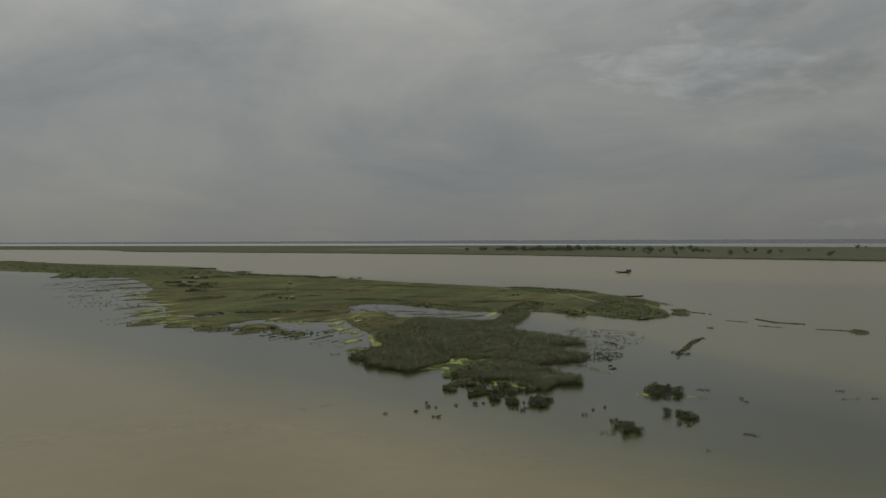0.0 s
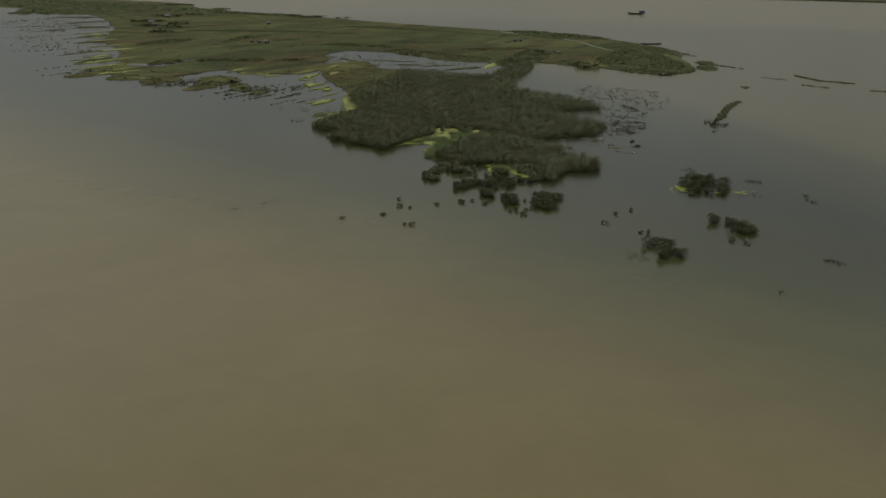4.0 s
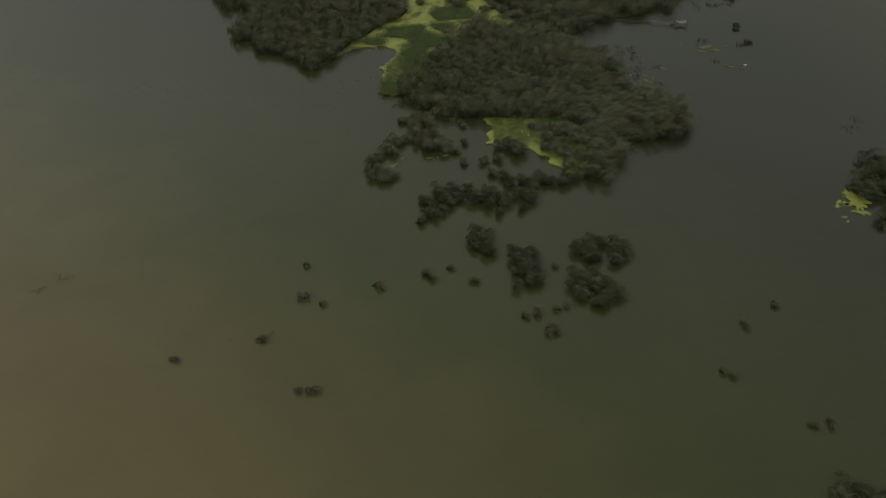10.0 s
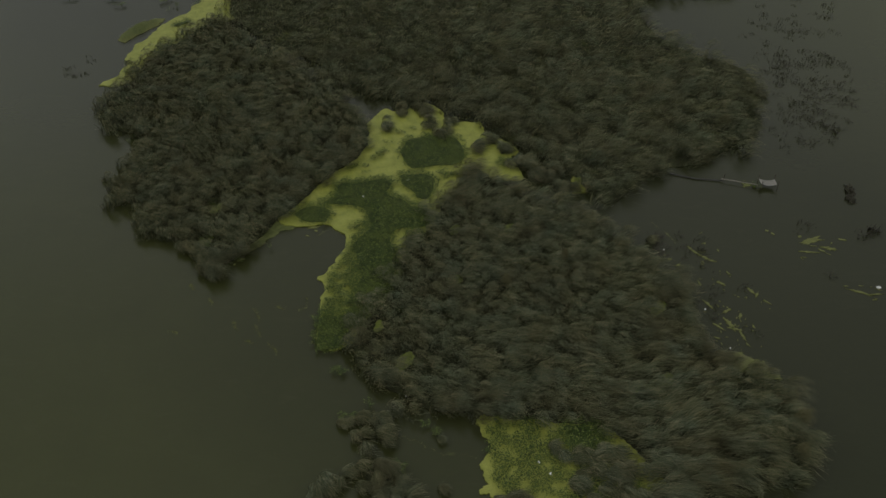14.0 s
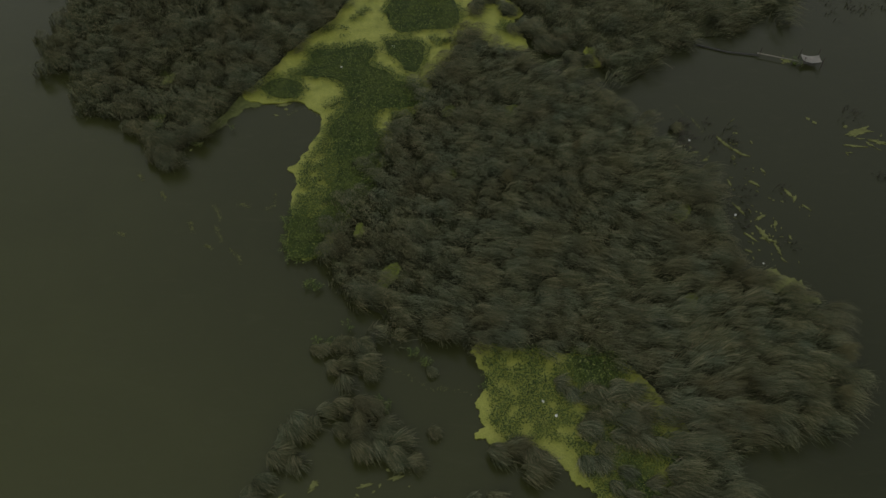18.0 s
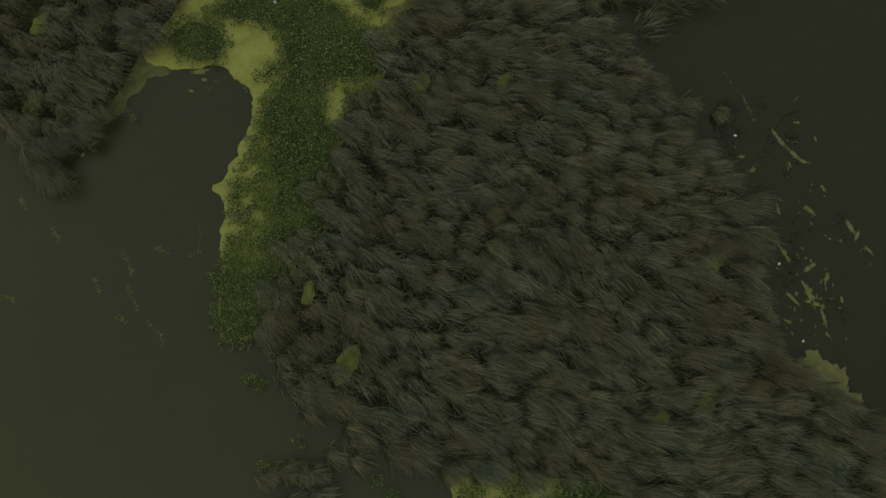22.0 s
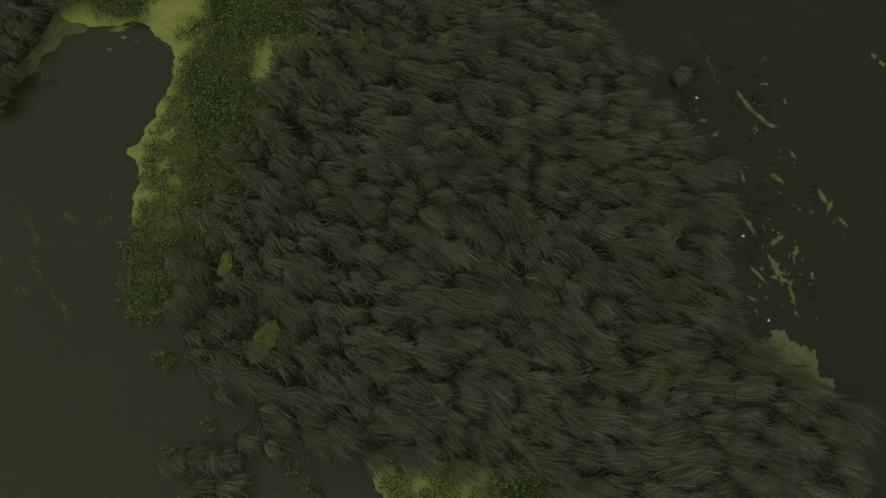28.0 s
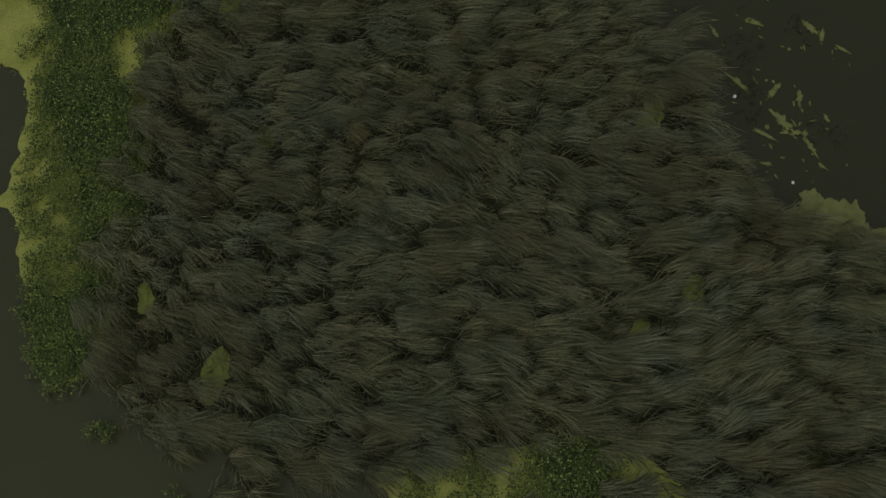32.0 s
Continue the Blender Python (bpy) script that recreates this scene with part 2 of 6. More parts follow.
def water_material():
    m, n, l, b = material("river_water", 0.19, 0.5)
    b.inputs["IOR"].default_value = 1.37
    where = place_of(n)
    # silt-laden river against the clearer water in the lee of the reeds
    xyz = n.new("ShaderNodeSeparateXYZ")
    l.new(where, xyz.inputs[0])

    def maths(op, a, c):
        k = n.new("ShaderNodeMath")
        k.operation = op
        for i, v in enumerate((a, c)):
            if isinstance(v, (int, float)):
                k.inputs[i].default_value = v
            else:
                l.new(v, k.inputs[i])
        return k.outputs[0]

    # open river lies to the near side and beyond the islands, clearer water in between
    near_side = maths("DIVIDE", maths("SUBTRACT", 181.0, maths("ADD", xyz.outputs[0], xyz.outputs[1])), 100.0)
    far_side = maths("DIVIDE", maths("SUBTRACT", maths("ADD", maths("MULTIPLY", xyz.outputs[0], 0.5), xyz.outputs[1]), 480.0), 240.0)
    outer_side = maths("MINIMUM", maths("DIVIDE", maths("SUBTRACT", maths("ADD", maths("MULTIPLY", xyz.outputs[0], 3.2), xyz.outputs[1]), 300.0), 200.0), 0.72)
    swirl = noise_of(n, l, 0.035, 5, 0.6, where, 1.2)
    edge = maths("ADD", maths("MAXIMUM", maths("MAXIMUM", near_side, far_side), outer_side), maths("MULTIPLY", maths("SUBTRACT", swirl, 0.5), 0.2))
    silt = ramp(n, l, edge, [(0.0, (0.026, 0.030, 0.011)), (0.5, (0.057, 0.063, 0.0205)), (1.0, (0.185, 0.150, 0.061))])
    fine = ramp(n, l, noise_of(n, l, 0.12, 4, 0.6, where, 0.8), [(0.3, (0.95, 0.95, 0.95)), (0.7, (1.05, 1.05, 1.05))])
    blot = ramp(n, l, noise_of(n, l, 0.55, 6, 0.7, where, 1.4), [(0.34, (0.98, 0.98, 0.975)), (0.66, (1.02, 1.02, 1.02))])
    # thin scum and silt boils drawn out along the current
    lie = n.new("ShaderNodeMapping")
    lie.inputs["Rotation"].default_value = (0, 0, radians(28))
    lie.inputs["Scale"].default_value = (0.35, 1.5, 1.0)
    l.new(where, lie.inputs["Vector"])
    scum = ramp(n, l, noise_of(n, l, 0.9, 7, 0.68, lie.outputs[0], 1.5), [(0.56, (0, 0, 0)), (0.74, (0.1, 0.1, 0.1))])
    body = mix(n, l, 1.0, mix(n, l, 1.0, silt, fine, "MULTIPLY"), blot, "MULTIPLY")
    l.new(mix(n, l, scum, body, (0.105, 0.105, 0.062)), b.inputs["Base Color"])
    ripple = noise_of(n, l, 1.6, 3, 0.6, where)
    bump(n, l, b, ripple, 0.14, 0.05)
    return m


def duckweed_material():
    m, n, l, b = material("duckweed", 0.5, 0.35)
    a = ramp(n, l, noise_of(n, l, 1.1, 6, 0.65), [(0.3, (0.226, 0.252, 0.047)), (0.5, (0.302, 0.326, 0.064)), (0.72, (0.372, 0.382, 0.088))])
    grain = ramp(n, l, noise_of(n, l, 14.0, 3, 0.7), [(0.35, (0.72, 0.75, 0.7)), (0.6, (1.05, 1.05, 1.05))])
    holes = ramp(n, l, noise_of(n, l, 3.2, 5, 0.7), [(0.66, (0, 0, 0)), (0.72, (1, 1, 1))])
    c = mix(n, l, 1.0, a, grain, "MULTIPLY")
    l.new(mix(n, l, holes, c, (0.07, 0.09, 0.025)), b.inputs["Base Color"])
    bump(n, l, b, noise_of(n, l, 25.0, 2), 0.3, 0.02)
    return m


def earth_material(name, stops, scale, fine_scale, stretch=1.0):
    m, n, l, b = material(name, 0.9, 0.1)
    lie = n.new("ShaderNodeVectorMath")
    lie.operation = "MULTIPLY"
    lie.inputs[1].default_value = (stretch, 1.0, 1.0)
    l.new(place_of(n), lie.inputs[0])
    a = ramp(n, l, noise_of(n, l, scale, 6, 0.6, lie.outputs[0], 0.6), stops)
    g = ramp(n, l, noise_of(n, l, fine_scale, 4, 0.7), [(0.3, (0.7, 0.7, 0.7)), (0.7, (1.2, 1.2, 1.2))])
    l.new(mix(n, l, 1.0, a, g, "MULTIPLY"), b.inputs["Base Color"])
    bump(n, l, b, noise_of(n, l, fine_scale, 4), 0.6, 0.3)
    return m


def meadow_material():
    """Grazed flood meadow: green and yellow swards, brown sedge in long drifts, dark wet hollows."""
    m, n, l, b = material("meadow_ground", 0.9, 0.1)

    def drawn_out(along, across):
        k = n.new("ShaderNodeMapping")
        k.vector_type = "TEXTURE"
        k.inputs["Rotation"].default_value = (0, 0, radians(64))
        k.inputs["Scale"].default_value = (along, across, 50.0)
        l.new(place_of(n), k.inputs["Vector"])
        return k.outputs[0]

    sward = ramp(n, l, noise_of(n, l, 1.0, 5, 0.6, drawn_out(150.0, 60.0), 0.8), [(0.36, (0.060, 0.076, 0.028)), (0.5, (0.100, 0.114, 0.040)), (0.64, (0.150, 0.150, 0.056))])
    drift = ramp(n, l, noise_of(n, l, 1.0, 5, 0.62, drawn_out(95.0, 26.0), 0.7), [(0.45, (0, 0, 0)), (0.57, (0.9, 0.9, 0.9))])
    brown = ramp(n, l, noise_of(n, l, 1.0, 4, 0.6, drawn_out(22.0, 10.0)), [(0.38, (0.058, 0.056, 0.023)), (0.62, (0.118, 0.100, 0.041))])
    wet = ramp(n, l, noise_of(n, l, 1.0, 6, 0.65, drawn_out(55.0, 13.0), 0.6), [(0.54, (0, 0, 0)), (0.62, (0.9, 0.9, 0.9))])
    c = mix(n, l, wet, mix(n, l, drift, sward, brown), (0.048, 0.052, 0.024))
    g = ramp(n, l, noise_of(n, l, 0.4, 5, 0.7), [(0.3, (0.72, 0.72, 0.72)), (0.7, (1.2, 1.2, 1.2))])
    l.new(mix(n, l, 1.0, c, g, "MULTIPLY"), b.inputs["Base Color"])
    bump(n, l, b, noise_of(n, l, 0.4, 4), 0.6, 0.3)
    return m


def plain(name, colour, rough=0.6, scale=3.0, spread=0.25):
    m, n, l, b = material(name, rough, 0.3)
    v = ramp(n, l, noise_of(n, l, scale, 5, 0.65, n.new("ShaderNodeTexCoord").outputs["Object"]),
             [(0.3, tuple(c * (1 - spread) for c in colour)), (0.7, tuple(min(1, c * (1 + spread)) for c in colour))])
    l.new(v, b.inputs["Base Color"])
    return m


# haze in front of the woods, put in as a grey emission
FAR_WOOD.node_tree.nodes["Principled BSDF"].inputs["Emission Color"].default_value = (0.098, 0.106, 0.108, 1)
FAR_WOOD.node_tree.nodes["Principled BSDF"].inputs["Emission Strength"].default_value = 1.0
WATER = water_material()
FAR_WATER = foliage("distant_water_glow", [(0.0, (0.1, 0.1, 0.1)), (1.0, (0.1, 0.1, 0.1))], (0.1, 0.1, 0.1), 0.004, 0.9, 0.0)
# sky reflected in the far water, painted as a pale grey emission
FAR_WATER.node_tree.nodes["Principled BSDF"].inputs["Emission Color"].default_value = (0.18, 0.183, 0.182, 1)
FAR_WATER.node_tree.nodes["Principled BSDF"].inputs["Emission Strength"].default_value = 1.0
DUCKWEED = duckweed_material()
PEAT = earth_material("reed_root_mat", [(0.35, (0.032, 0.034, 0.019)), (0.58, (0.048, 0.053, 0.025)), (0.74, (0.085, 0.105, 0.028))], 0.7, 6.0)
MEADOW = meadow_material()
FAR_LAND = earth_material("far_bank_ground", [(0.36, (0.056, 0.062, 0.038)), (0.47, (0.105, 0.11, 0.06)), (0.56, (0.064, 0.072, 0.042)), (0.68, (0.12, 0.122, 0.068))], 0.012, 0.06, 0.5)
BARK = plain("bark", (0.10, 0.08, 0.06), 0.9, 4.0)
TIMBER = plain("weathered_timber", (0.075, 0.06, 0.045), 0.75, 6.0)
DARK_HULL = plain("tarred_hull", (0.03, 0.028, 0.027), 0.5, 2.0)
BLUE_PAINT = plain("faded_blue_paint", (0.10, 0.12, 0.20), 0.6, 1.0)
THATCH = plain("thatch", (0.14, 0.115, 0.075), 0.9, 5.0)
TIN = plain("tin_sheet", (0.15, 0.15, 0.15), 0.45, 1.5, 0.15)
NETTING = plain("pale_netting", (0.47, 0.455, 0.42), 0.8, 8.0, 0.2)
WHITE_FOAM = plain("white_foam", (0.75, 0.75, 0.73), 0.5, 9.0, 0.1)
DRIFT = plain("stale_duckweed", (0.165, 0.178, 0.06), 0.8, 3.0, 0.3)
SUNKEN = plain("sunken_duckweed", (0.108, 0.126, 0.040), 0.8, 3.0, 0.35)
# duckweed darkened in its colour for the shade between the reeds
GAP_WEED = plain("shaded_duckweed", (0.20, 0.245, 0.052), 0.7, 3.0, 0.3)
DRY_REED = plain("dry_reed", (0.105, 0.1, 0.045), 0.8, 6.0)
BAMBOO = plain("pale_bamboo", (0.30, 0.28, 0.23), 0.6, 6.0)
SEDGE_MASS = foliage("sedge_mass", [(0.0, (0.042, 0.052, 0.024)), (0.6, (0.072, 0.086, 0.036)), (1.0, (0.105, 0.115, 0.05))], (0.085, 0.078, 0.035), 0.03, 0.8, 0.1)
ROPE = plain("dark_rope", (0.06, 0.06, 0.055), 0.8, 6.0)


# ---- shapes ----
def mesh_of(name, verts, faces, mat, smooth=True):
    """A mesh from an array of places and arrays of corner numbers (each array: faces of one kind)."""
    me = bpy.data.meshes.new(name)
    faces = [np.asarray(f, np.int32) for f in faces if len(f)]
    loops = np.concatenate([f.ravel() for f in faces])
    sizes = np.concatenate([np.full(len(f), f.shape[1], np.int32) for f in faces])
    me.vertices.add(len(verts))
    me.vertices.foreach_set("co", np.asarray(verts, np.float32).ravel())
    me.loops.add(len(loops))
    me.loops.foreach_set("vertex_index", loops)
    me.polygons.add(len(sizes))
    me.polygons.foreach_set("loop_start", np.concatenate([[0], np.cumsum(sizes)[:-1]]).astype(np.int32))
    me.polygons.foreach_set("use_smooth", np.full(len(sizes), smooth))
    me.update(calc_edges=True)
    me.materials.append(mat)
    return me


def part(name, bm, mat, parent, label=""):
    me = bpy.data.meshes.new(name)
    bm.normal_update()
    bm.to_mesh(me)
    bm.free()
    me.materials.append(mat)
    ob = new(name, me)
    ob.parent = parent
    return tagged(ob, label)


def add_mesh(name, me, parent=None, label=""):
    ob = new(name, me)
    ob.parent = parent
    return tagged(ob, label)


def thing(name, m, label, category, group="", kind=""):
    ob = new(name)
    ob.matrix_world = m
    return tagged(ob, label, category, group, kind)


def outline(control, wobble, step, seed):
    """A closed shore line: a smooth curve through the corners, roughened at two scales."""
    c = np.array(control, float)
    n = len(c)
    pts = []
    for i in range(n):
        p0, p1, p2, p3 = c[i - 1], c[i], c[(i + 1) % n], c[(i + 2) % n]
        k = max(2, int(np.linalg.norm(p2 - p1) / step))
        for t in np.arange(k) / k:
            pts.append(0.5 * (2 * p1 + (p2 - p0) * t + (2 * p0 - 5 * p1 + 4 * p2 - p3) * t * t + (3 * p1 - p0 - 3 * p2 + p3) * t ** 3))
    pts = np.array(pts)
    ahead = np.roll(pts, -1, 0) - np.roll(pts, 1, 0)
    side = np.stack([ahead[:, 1], -ahead[:, 0]], 1) / (np.linalg.norm(ahead, axis=1, keepdims=True) + 1e-9)
    off = [noise.noise(Vector((x / (6 * step), y / (6 * step), seed))) * 1.0 + noise.noise(Vector((x / (1.7 * step), y / (1.7 * step), seed + 9))) * 0.6 for x, y in pts]
    return pts + side * (np.array(off)[:, None] * wobble)


def inset(poly, by):
    """The same line drawn in towards the middle of the shape."""
    ahead = np.roll(poly, -2, 0) - np.roll(poly, 2, 0)
    side = np.stack([ahead[:, 1], -ahead[:, 0]], 1) / (np.linalg.norm(ahead, axis=1, keepdims=True) + 1e-9)
    x, y = poly[:, 0], poly[:, 1]
    way = np.sign((x * np.roll(y, -1) - y * np.roll(x, -1)).sum())
    return poly - side * way * by


def inside(poly, pts):
    x, y = pts[:, 0], pts[:, 1]
    hit = np.zeros(len(pts), bool)
    a = np.roll(poly, 1, 0)
    for (x0, y0), (x1, y1) in zip(a, poly):
        if y0 != y1:
            cross = ((y0 > y) != (y1 > y)) & (x < (x1 - x0) * (y - y0) / (y1 - y0) + x0)
            hit ^= cross
    return hit


def sheet(name, poly, top, bottom, mat):
    """A flat floe or piece of land with that outline and an edge down to bottom."""
    bm = bmesh.new()
    upper = [bm.verts.new((x, y, top)) for x, y in poly]
    lower = [bm.verts.new((x, y, bottom)) for x, y in poly]
    edges = [bm.edges.new((upper[i - 1], upper[i])) for i in range(len(upper))]
    bmesh.ops.triangle_fill(bm, use_beauty=True, use_dissolve=False, edges=edges)
    for i in range(len(upper)):
        bm.faces.new((upper[i - 1], upper[i], lower[i], lower[i - 1]))
    bmesh.ops.recalc_face_normals(bm, faces=bm.faces[:])
    me = bpy.data.meshes.new(name)
    bm.to_mesh(me)
    bm.free()
    me.materials.append(mat)
    return me


def scatter(poly, spacing, rng, jitter=0.42):
    lo, hi = poly.min(0), poly.max(0)
    xs, ys = np.arange(lo[0], hi[0], spacing), np.arange(lo[1], hi[1], spacing * 0.87)
    gx, gy = np.meshgrid(xs, ys)
    gx[1::2] += spacing / 2
    pts = np.stack([gx.ravel(), gy.ravel()], 1) + rng.uniform(-jitter, jitter, (gx.size, 2)) * spacing
    return pts[inside(poly, pts)]


def strew(poly, spacing, rng):
    """Places thrown down at random, with no rows."""
    lo, hi = poly.min(0), poly.max(0)
    pts = rng.uniform(lo, hi, (int((hi - lo).prod() / (0.87 * spacing ** 2)) + 3, 2))
    pts = pts[inside(poly, pts)]
    return pts if len(pts) else poly[::4]


WIND = np.array([0.855, -0.52])


def blades(roots, counts, length, width, spread, rng, levels=4, dome=0.0, base=0.0, flare=0.5, lean=(40, 112), comb=0.22, veer=0.27, curl=0.0):
    """Tufts of arching ribbons: they start on a low dome and are combed over by the wind."""
    k = len(roots)
    which = np.repeat(np.arange(k), counts)
    n = len(which)
    per = [np.broadcast_to(np.asarray(q, float), (k,))[which] for q in (length, width, spread, dome)]
    size, wide, reach, rise = per
    rad, ang = np.sqrt(rng.uniform(0, 1, n)), rng.uniform(0, 2 * np.pi, n)
    disc = np.stack([rad * np.cos(ang), rad * np.sin(ang)], 1)
    gust = np.array([noise.noise(Vector((x * 0.13, y * 0.13, 3.0))) for x, y in roots])
    turn = (gust * 0.7 + rng.normal(0, veer, k))[which] + rng.normal(0, comb, n)
    ct, st = np.cos(turn), np.sin(turn)
    wind = np.stack([WIND[0] * ct - WIND[1] * st, WIND[0] * st + WIND[1] * ct], 1)
    lee = (disc * wind).sum(1)
    way = wind + flare * disc
    way /= np.linalg.norm(way, axis=1, keepdims=True)
    size = size * rng.uniform(0.65, 1.15, n)
    a0 = np.radians(lean[0] + 24 * lee + rng.normal(0, 11, n))
    a1 = np.radians(lean[1] + 8 * lee + rng.normal(0, 11, n))
    p = np.concatenate([roots[which] + disc * reach[:, None], (base + rise * np.sqrt(1 - 0.85 * rad ** 2))[:, None]], 1)
    twist = rng.normal(0, 0.5, n)
    bend = rng.normal(0, curl, n) + (rng.normal(0, curl, k))[which]
    straight = way
    flat = np.stack([-way[:, 1], way[:, 0]], 1)
    verts = np.empty((n, 2 * levels + 1, 3))
    for j in range(levels + 1):
        s = j / levels
        w = wide * (1.0 - 0.75 * s ** 2) * 0.5
        across = np.stack([flat[:, 0] * np.cos(twist), flat[:, 1] * np.cos(twist), np.sin(twist)], 1) * w[:, None]
        if j < levels:
            verts[:, 2 * j], verts[:, 2 * j + 1] = p - across, p + across
        else:
            verts[:, 2 * j] = p
        a = a0 + (a1 - a0) * (j + 0.5) / levels
        cb, sb = np.cos(bend * (s - 0.3)), np.sin(bend * (s - 0.3))
        way = np.stack([straight[:, 0] * cb - straight[:, 1] * sb, straight[:, 0] * sb + straight[:, 1] * cb], 1)
        p = p + np.concatenate([way * np.sin(a)[:, None], np.cos(a)[:, None]], 1) * (size / levels)[:, None]
        p[:, 2] = np.maximum(p[:, 2], base + 0.03)
    start = (np.arange(n) * (2 * levels + 1))[:, None]
    quads = np.concatenate([start + np.array([2 * j, 2 * j + 1, 2 * j + 3, 2 * j + 2]) for j in range(levels - 1)])
    tips = start + np.array([2 * levels - 2, 2 * levels - 1, 2 * levels])
    return verts.reshape(-1, 3), [quads, tips]


def rosettes(points, rng, per, size, height):
    """Floating hyacinth: rounded leaves on short stalks, tilted every way."""
    n = len(points) * per
    which = np.repeat(np.arange(len(points)), per)
    ang = rng.uniform(0, 2 * np.pi, n)
    r = rng.uniform(0.02, 0.16, n)
    c = np.stack([points[which, 0] + np.cos(ang) * r, points[which, 1] + np.sin(ang) * r, rng.uniform(0.3, 1.0, n) * height], 1)
    tilt, s = rng.uniform(0.1, 0.95, n), size * rng.uniform(0.6, 1.25, n)
    out_ = np.stack([np.cos(ang) * np.cos(tilt), np.sin(ang) * np.cos(tilt), np.sin(tilt)], 1) * s[:, None]
    side = np.stack([-np.sin(ang), np.cos(ang), np.zeros(n)], 1) * s[:, None] * 0.8
    sag = np.array([0, 0, -0.18]) * s[:, None]
    v = np.stack([c - out_ * 0.6, c + side * 0.7 - out_ * 0.1 + sag, c + side * 0.55 + out_ * 0.6 + sag, c + out_ * 0.95 + 2 * sag,
                  c - side * 0.55 + out_ * 0.6 + sag, c - side * 0.7 - out_ * 0.1 + sag, c + out_ * 0.2], 1)
    start = (np.arange(n) * 7)[:, None]
    tris = np.concatenate([start + np.array([k, (k + 1) % 6, 6]) for k in range(6)])
    return v.reshape(-1, 3), [tris]


def box(bm, size, at=(0, 0, 0), rz=0.0, taper=1.0):
    got = bmesh.ops.create_cube(bm, size=1.0)["verts"]
    for v in got:
        k = taper if v.co.z > 0 else 1.0
        v.co = Vector((v.co.x * size[0] * k, v.co.y * size[1] * k, v.co.z * size[2]))
    bmesh.ops.transform(bm, matrix=pose(*at, 0, 0, rz), verts=got)
    return got


def rod(bm, a, b, r0, r1=None, sides=7):
    a, b = Vector(a), Vector(b)
    got = bmesh.ops.create_cone(bm, cap_ends=True, segments=sides, radius1=r0, radius2=r0 if r1 is None else r1, depth=(b - a).length)["verts"]
    m = Matrix.Translation((a + b) / 2) @ (b - a).to_track_quat("Z", "Y").to_matrix().to_4x4()
    bmesh.ops.transform(bm, matrix=m, verts=got)
    return got


rng = np.random.default_rng(7)

# ---- water: one sheet to the horizon ----
bm = bmesh.new()
bmesh.ops.create_grid(bm, x_segments=60, y_segments=60, size=7000)
bmesh.ops.translate(bm, verts=bm.verts[:], vec=(0, 1500, 0))
me = bpy.data.meshes.new("water")
bm.to_mesh(me)
bm.free()
me.materials.append(WATER)
tagged(new("water", me), "calm silty brown river water with grey sheen", "water", kind="structure")

# ---- land ----
MEADOW_LINE = [(-43, 305), (-49, 298), (-58, 301), (-66, 301), (-72, 309), (-78, 308), (-81, 297), (-85, 289), (-88, 282), (-94, 285), (-102, 292), (-109, 296), (-120, 333), (-134, 377), (-150, 411), (-168, 446),
               (-205, 560), (-290, 725), (-470, 890), (-900, 1150), (-1100, 1500), (-714, 1364), (-551, 1205), (-309, 1015), (-203, 785), (-111, 704),
               (-35, 612), (37, 533), (61, 515), (84, 473), (95, 430), (97, 375), (89, 320), (74, 302), (57, 322), (45, 335), (34, 345), (20, 338), (-4, 356), (-20, 383), (-46, 386), (-44, 345)]
meadow = outline(MEADOW_LINE, 2.6, 2.6, 1.0)
tagged(new("ground", sheet("ground", meadow, 0.15, -0.3, MEADOW)), "flat green flood meadow with boggy edges", "meadow", kind="structure")
FAR_LINE = [(-2700, 4350), (-1392, 3285), (-962, 2638), (-600, 2350), (-200, 2054), (132, 1722), (387, 1382), (592, 1114), (800, 930), (2600, 600),
            (2700, 2400), (1500, 2860), (700, 3980), (0, 4640), (-1500, 4700), (-2600, 4700)]
far_bank = outline(FAR_LINE, 14.0, 25.0, 2.0)
tagged(new("ground_far_bank", sheet("ground_far_bank", far_bank, 1.6, -0.3, FAR_LAND)), "low grassy far river bank with scattered trees", "river bank", kind="structure")

# ---- reed beds ----
def ring(cx, cy, rx, ry, turn=0.0, n=9):
    a = np.arange(n) / n * 2 * np.pi
    x, y = rx * np.cos(a), ry * np.sin(a)
    c, s = math.cos(radians(turn)), math.sin(radians(turn))
    return np.stack([cx + x * c - y * s, cy + x * s + y * c], 1)


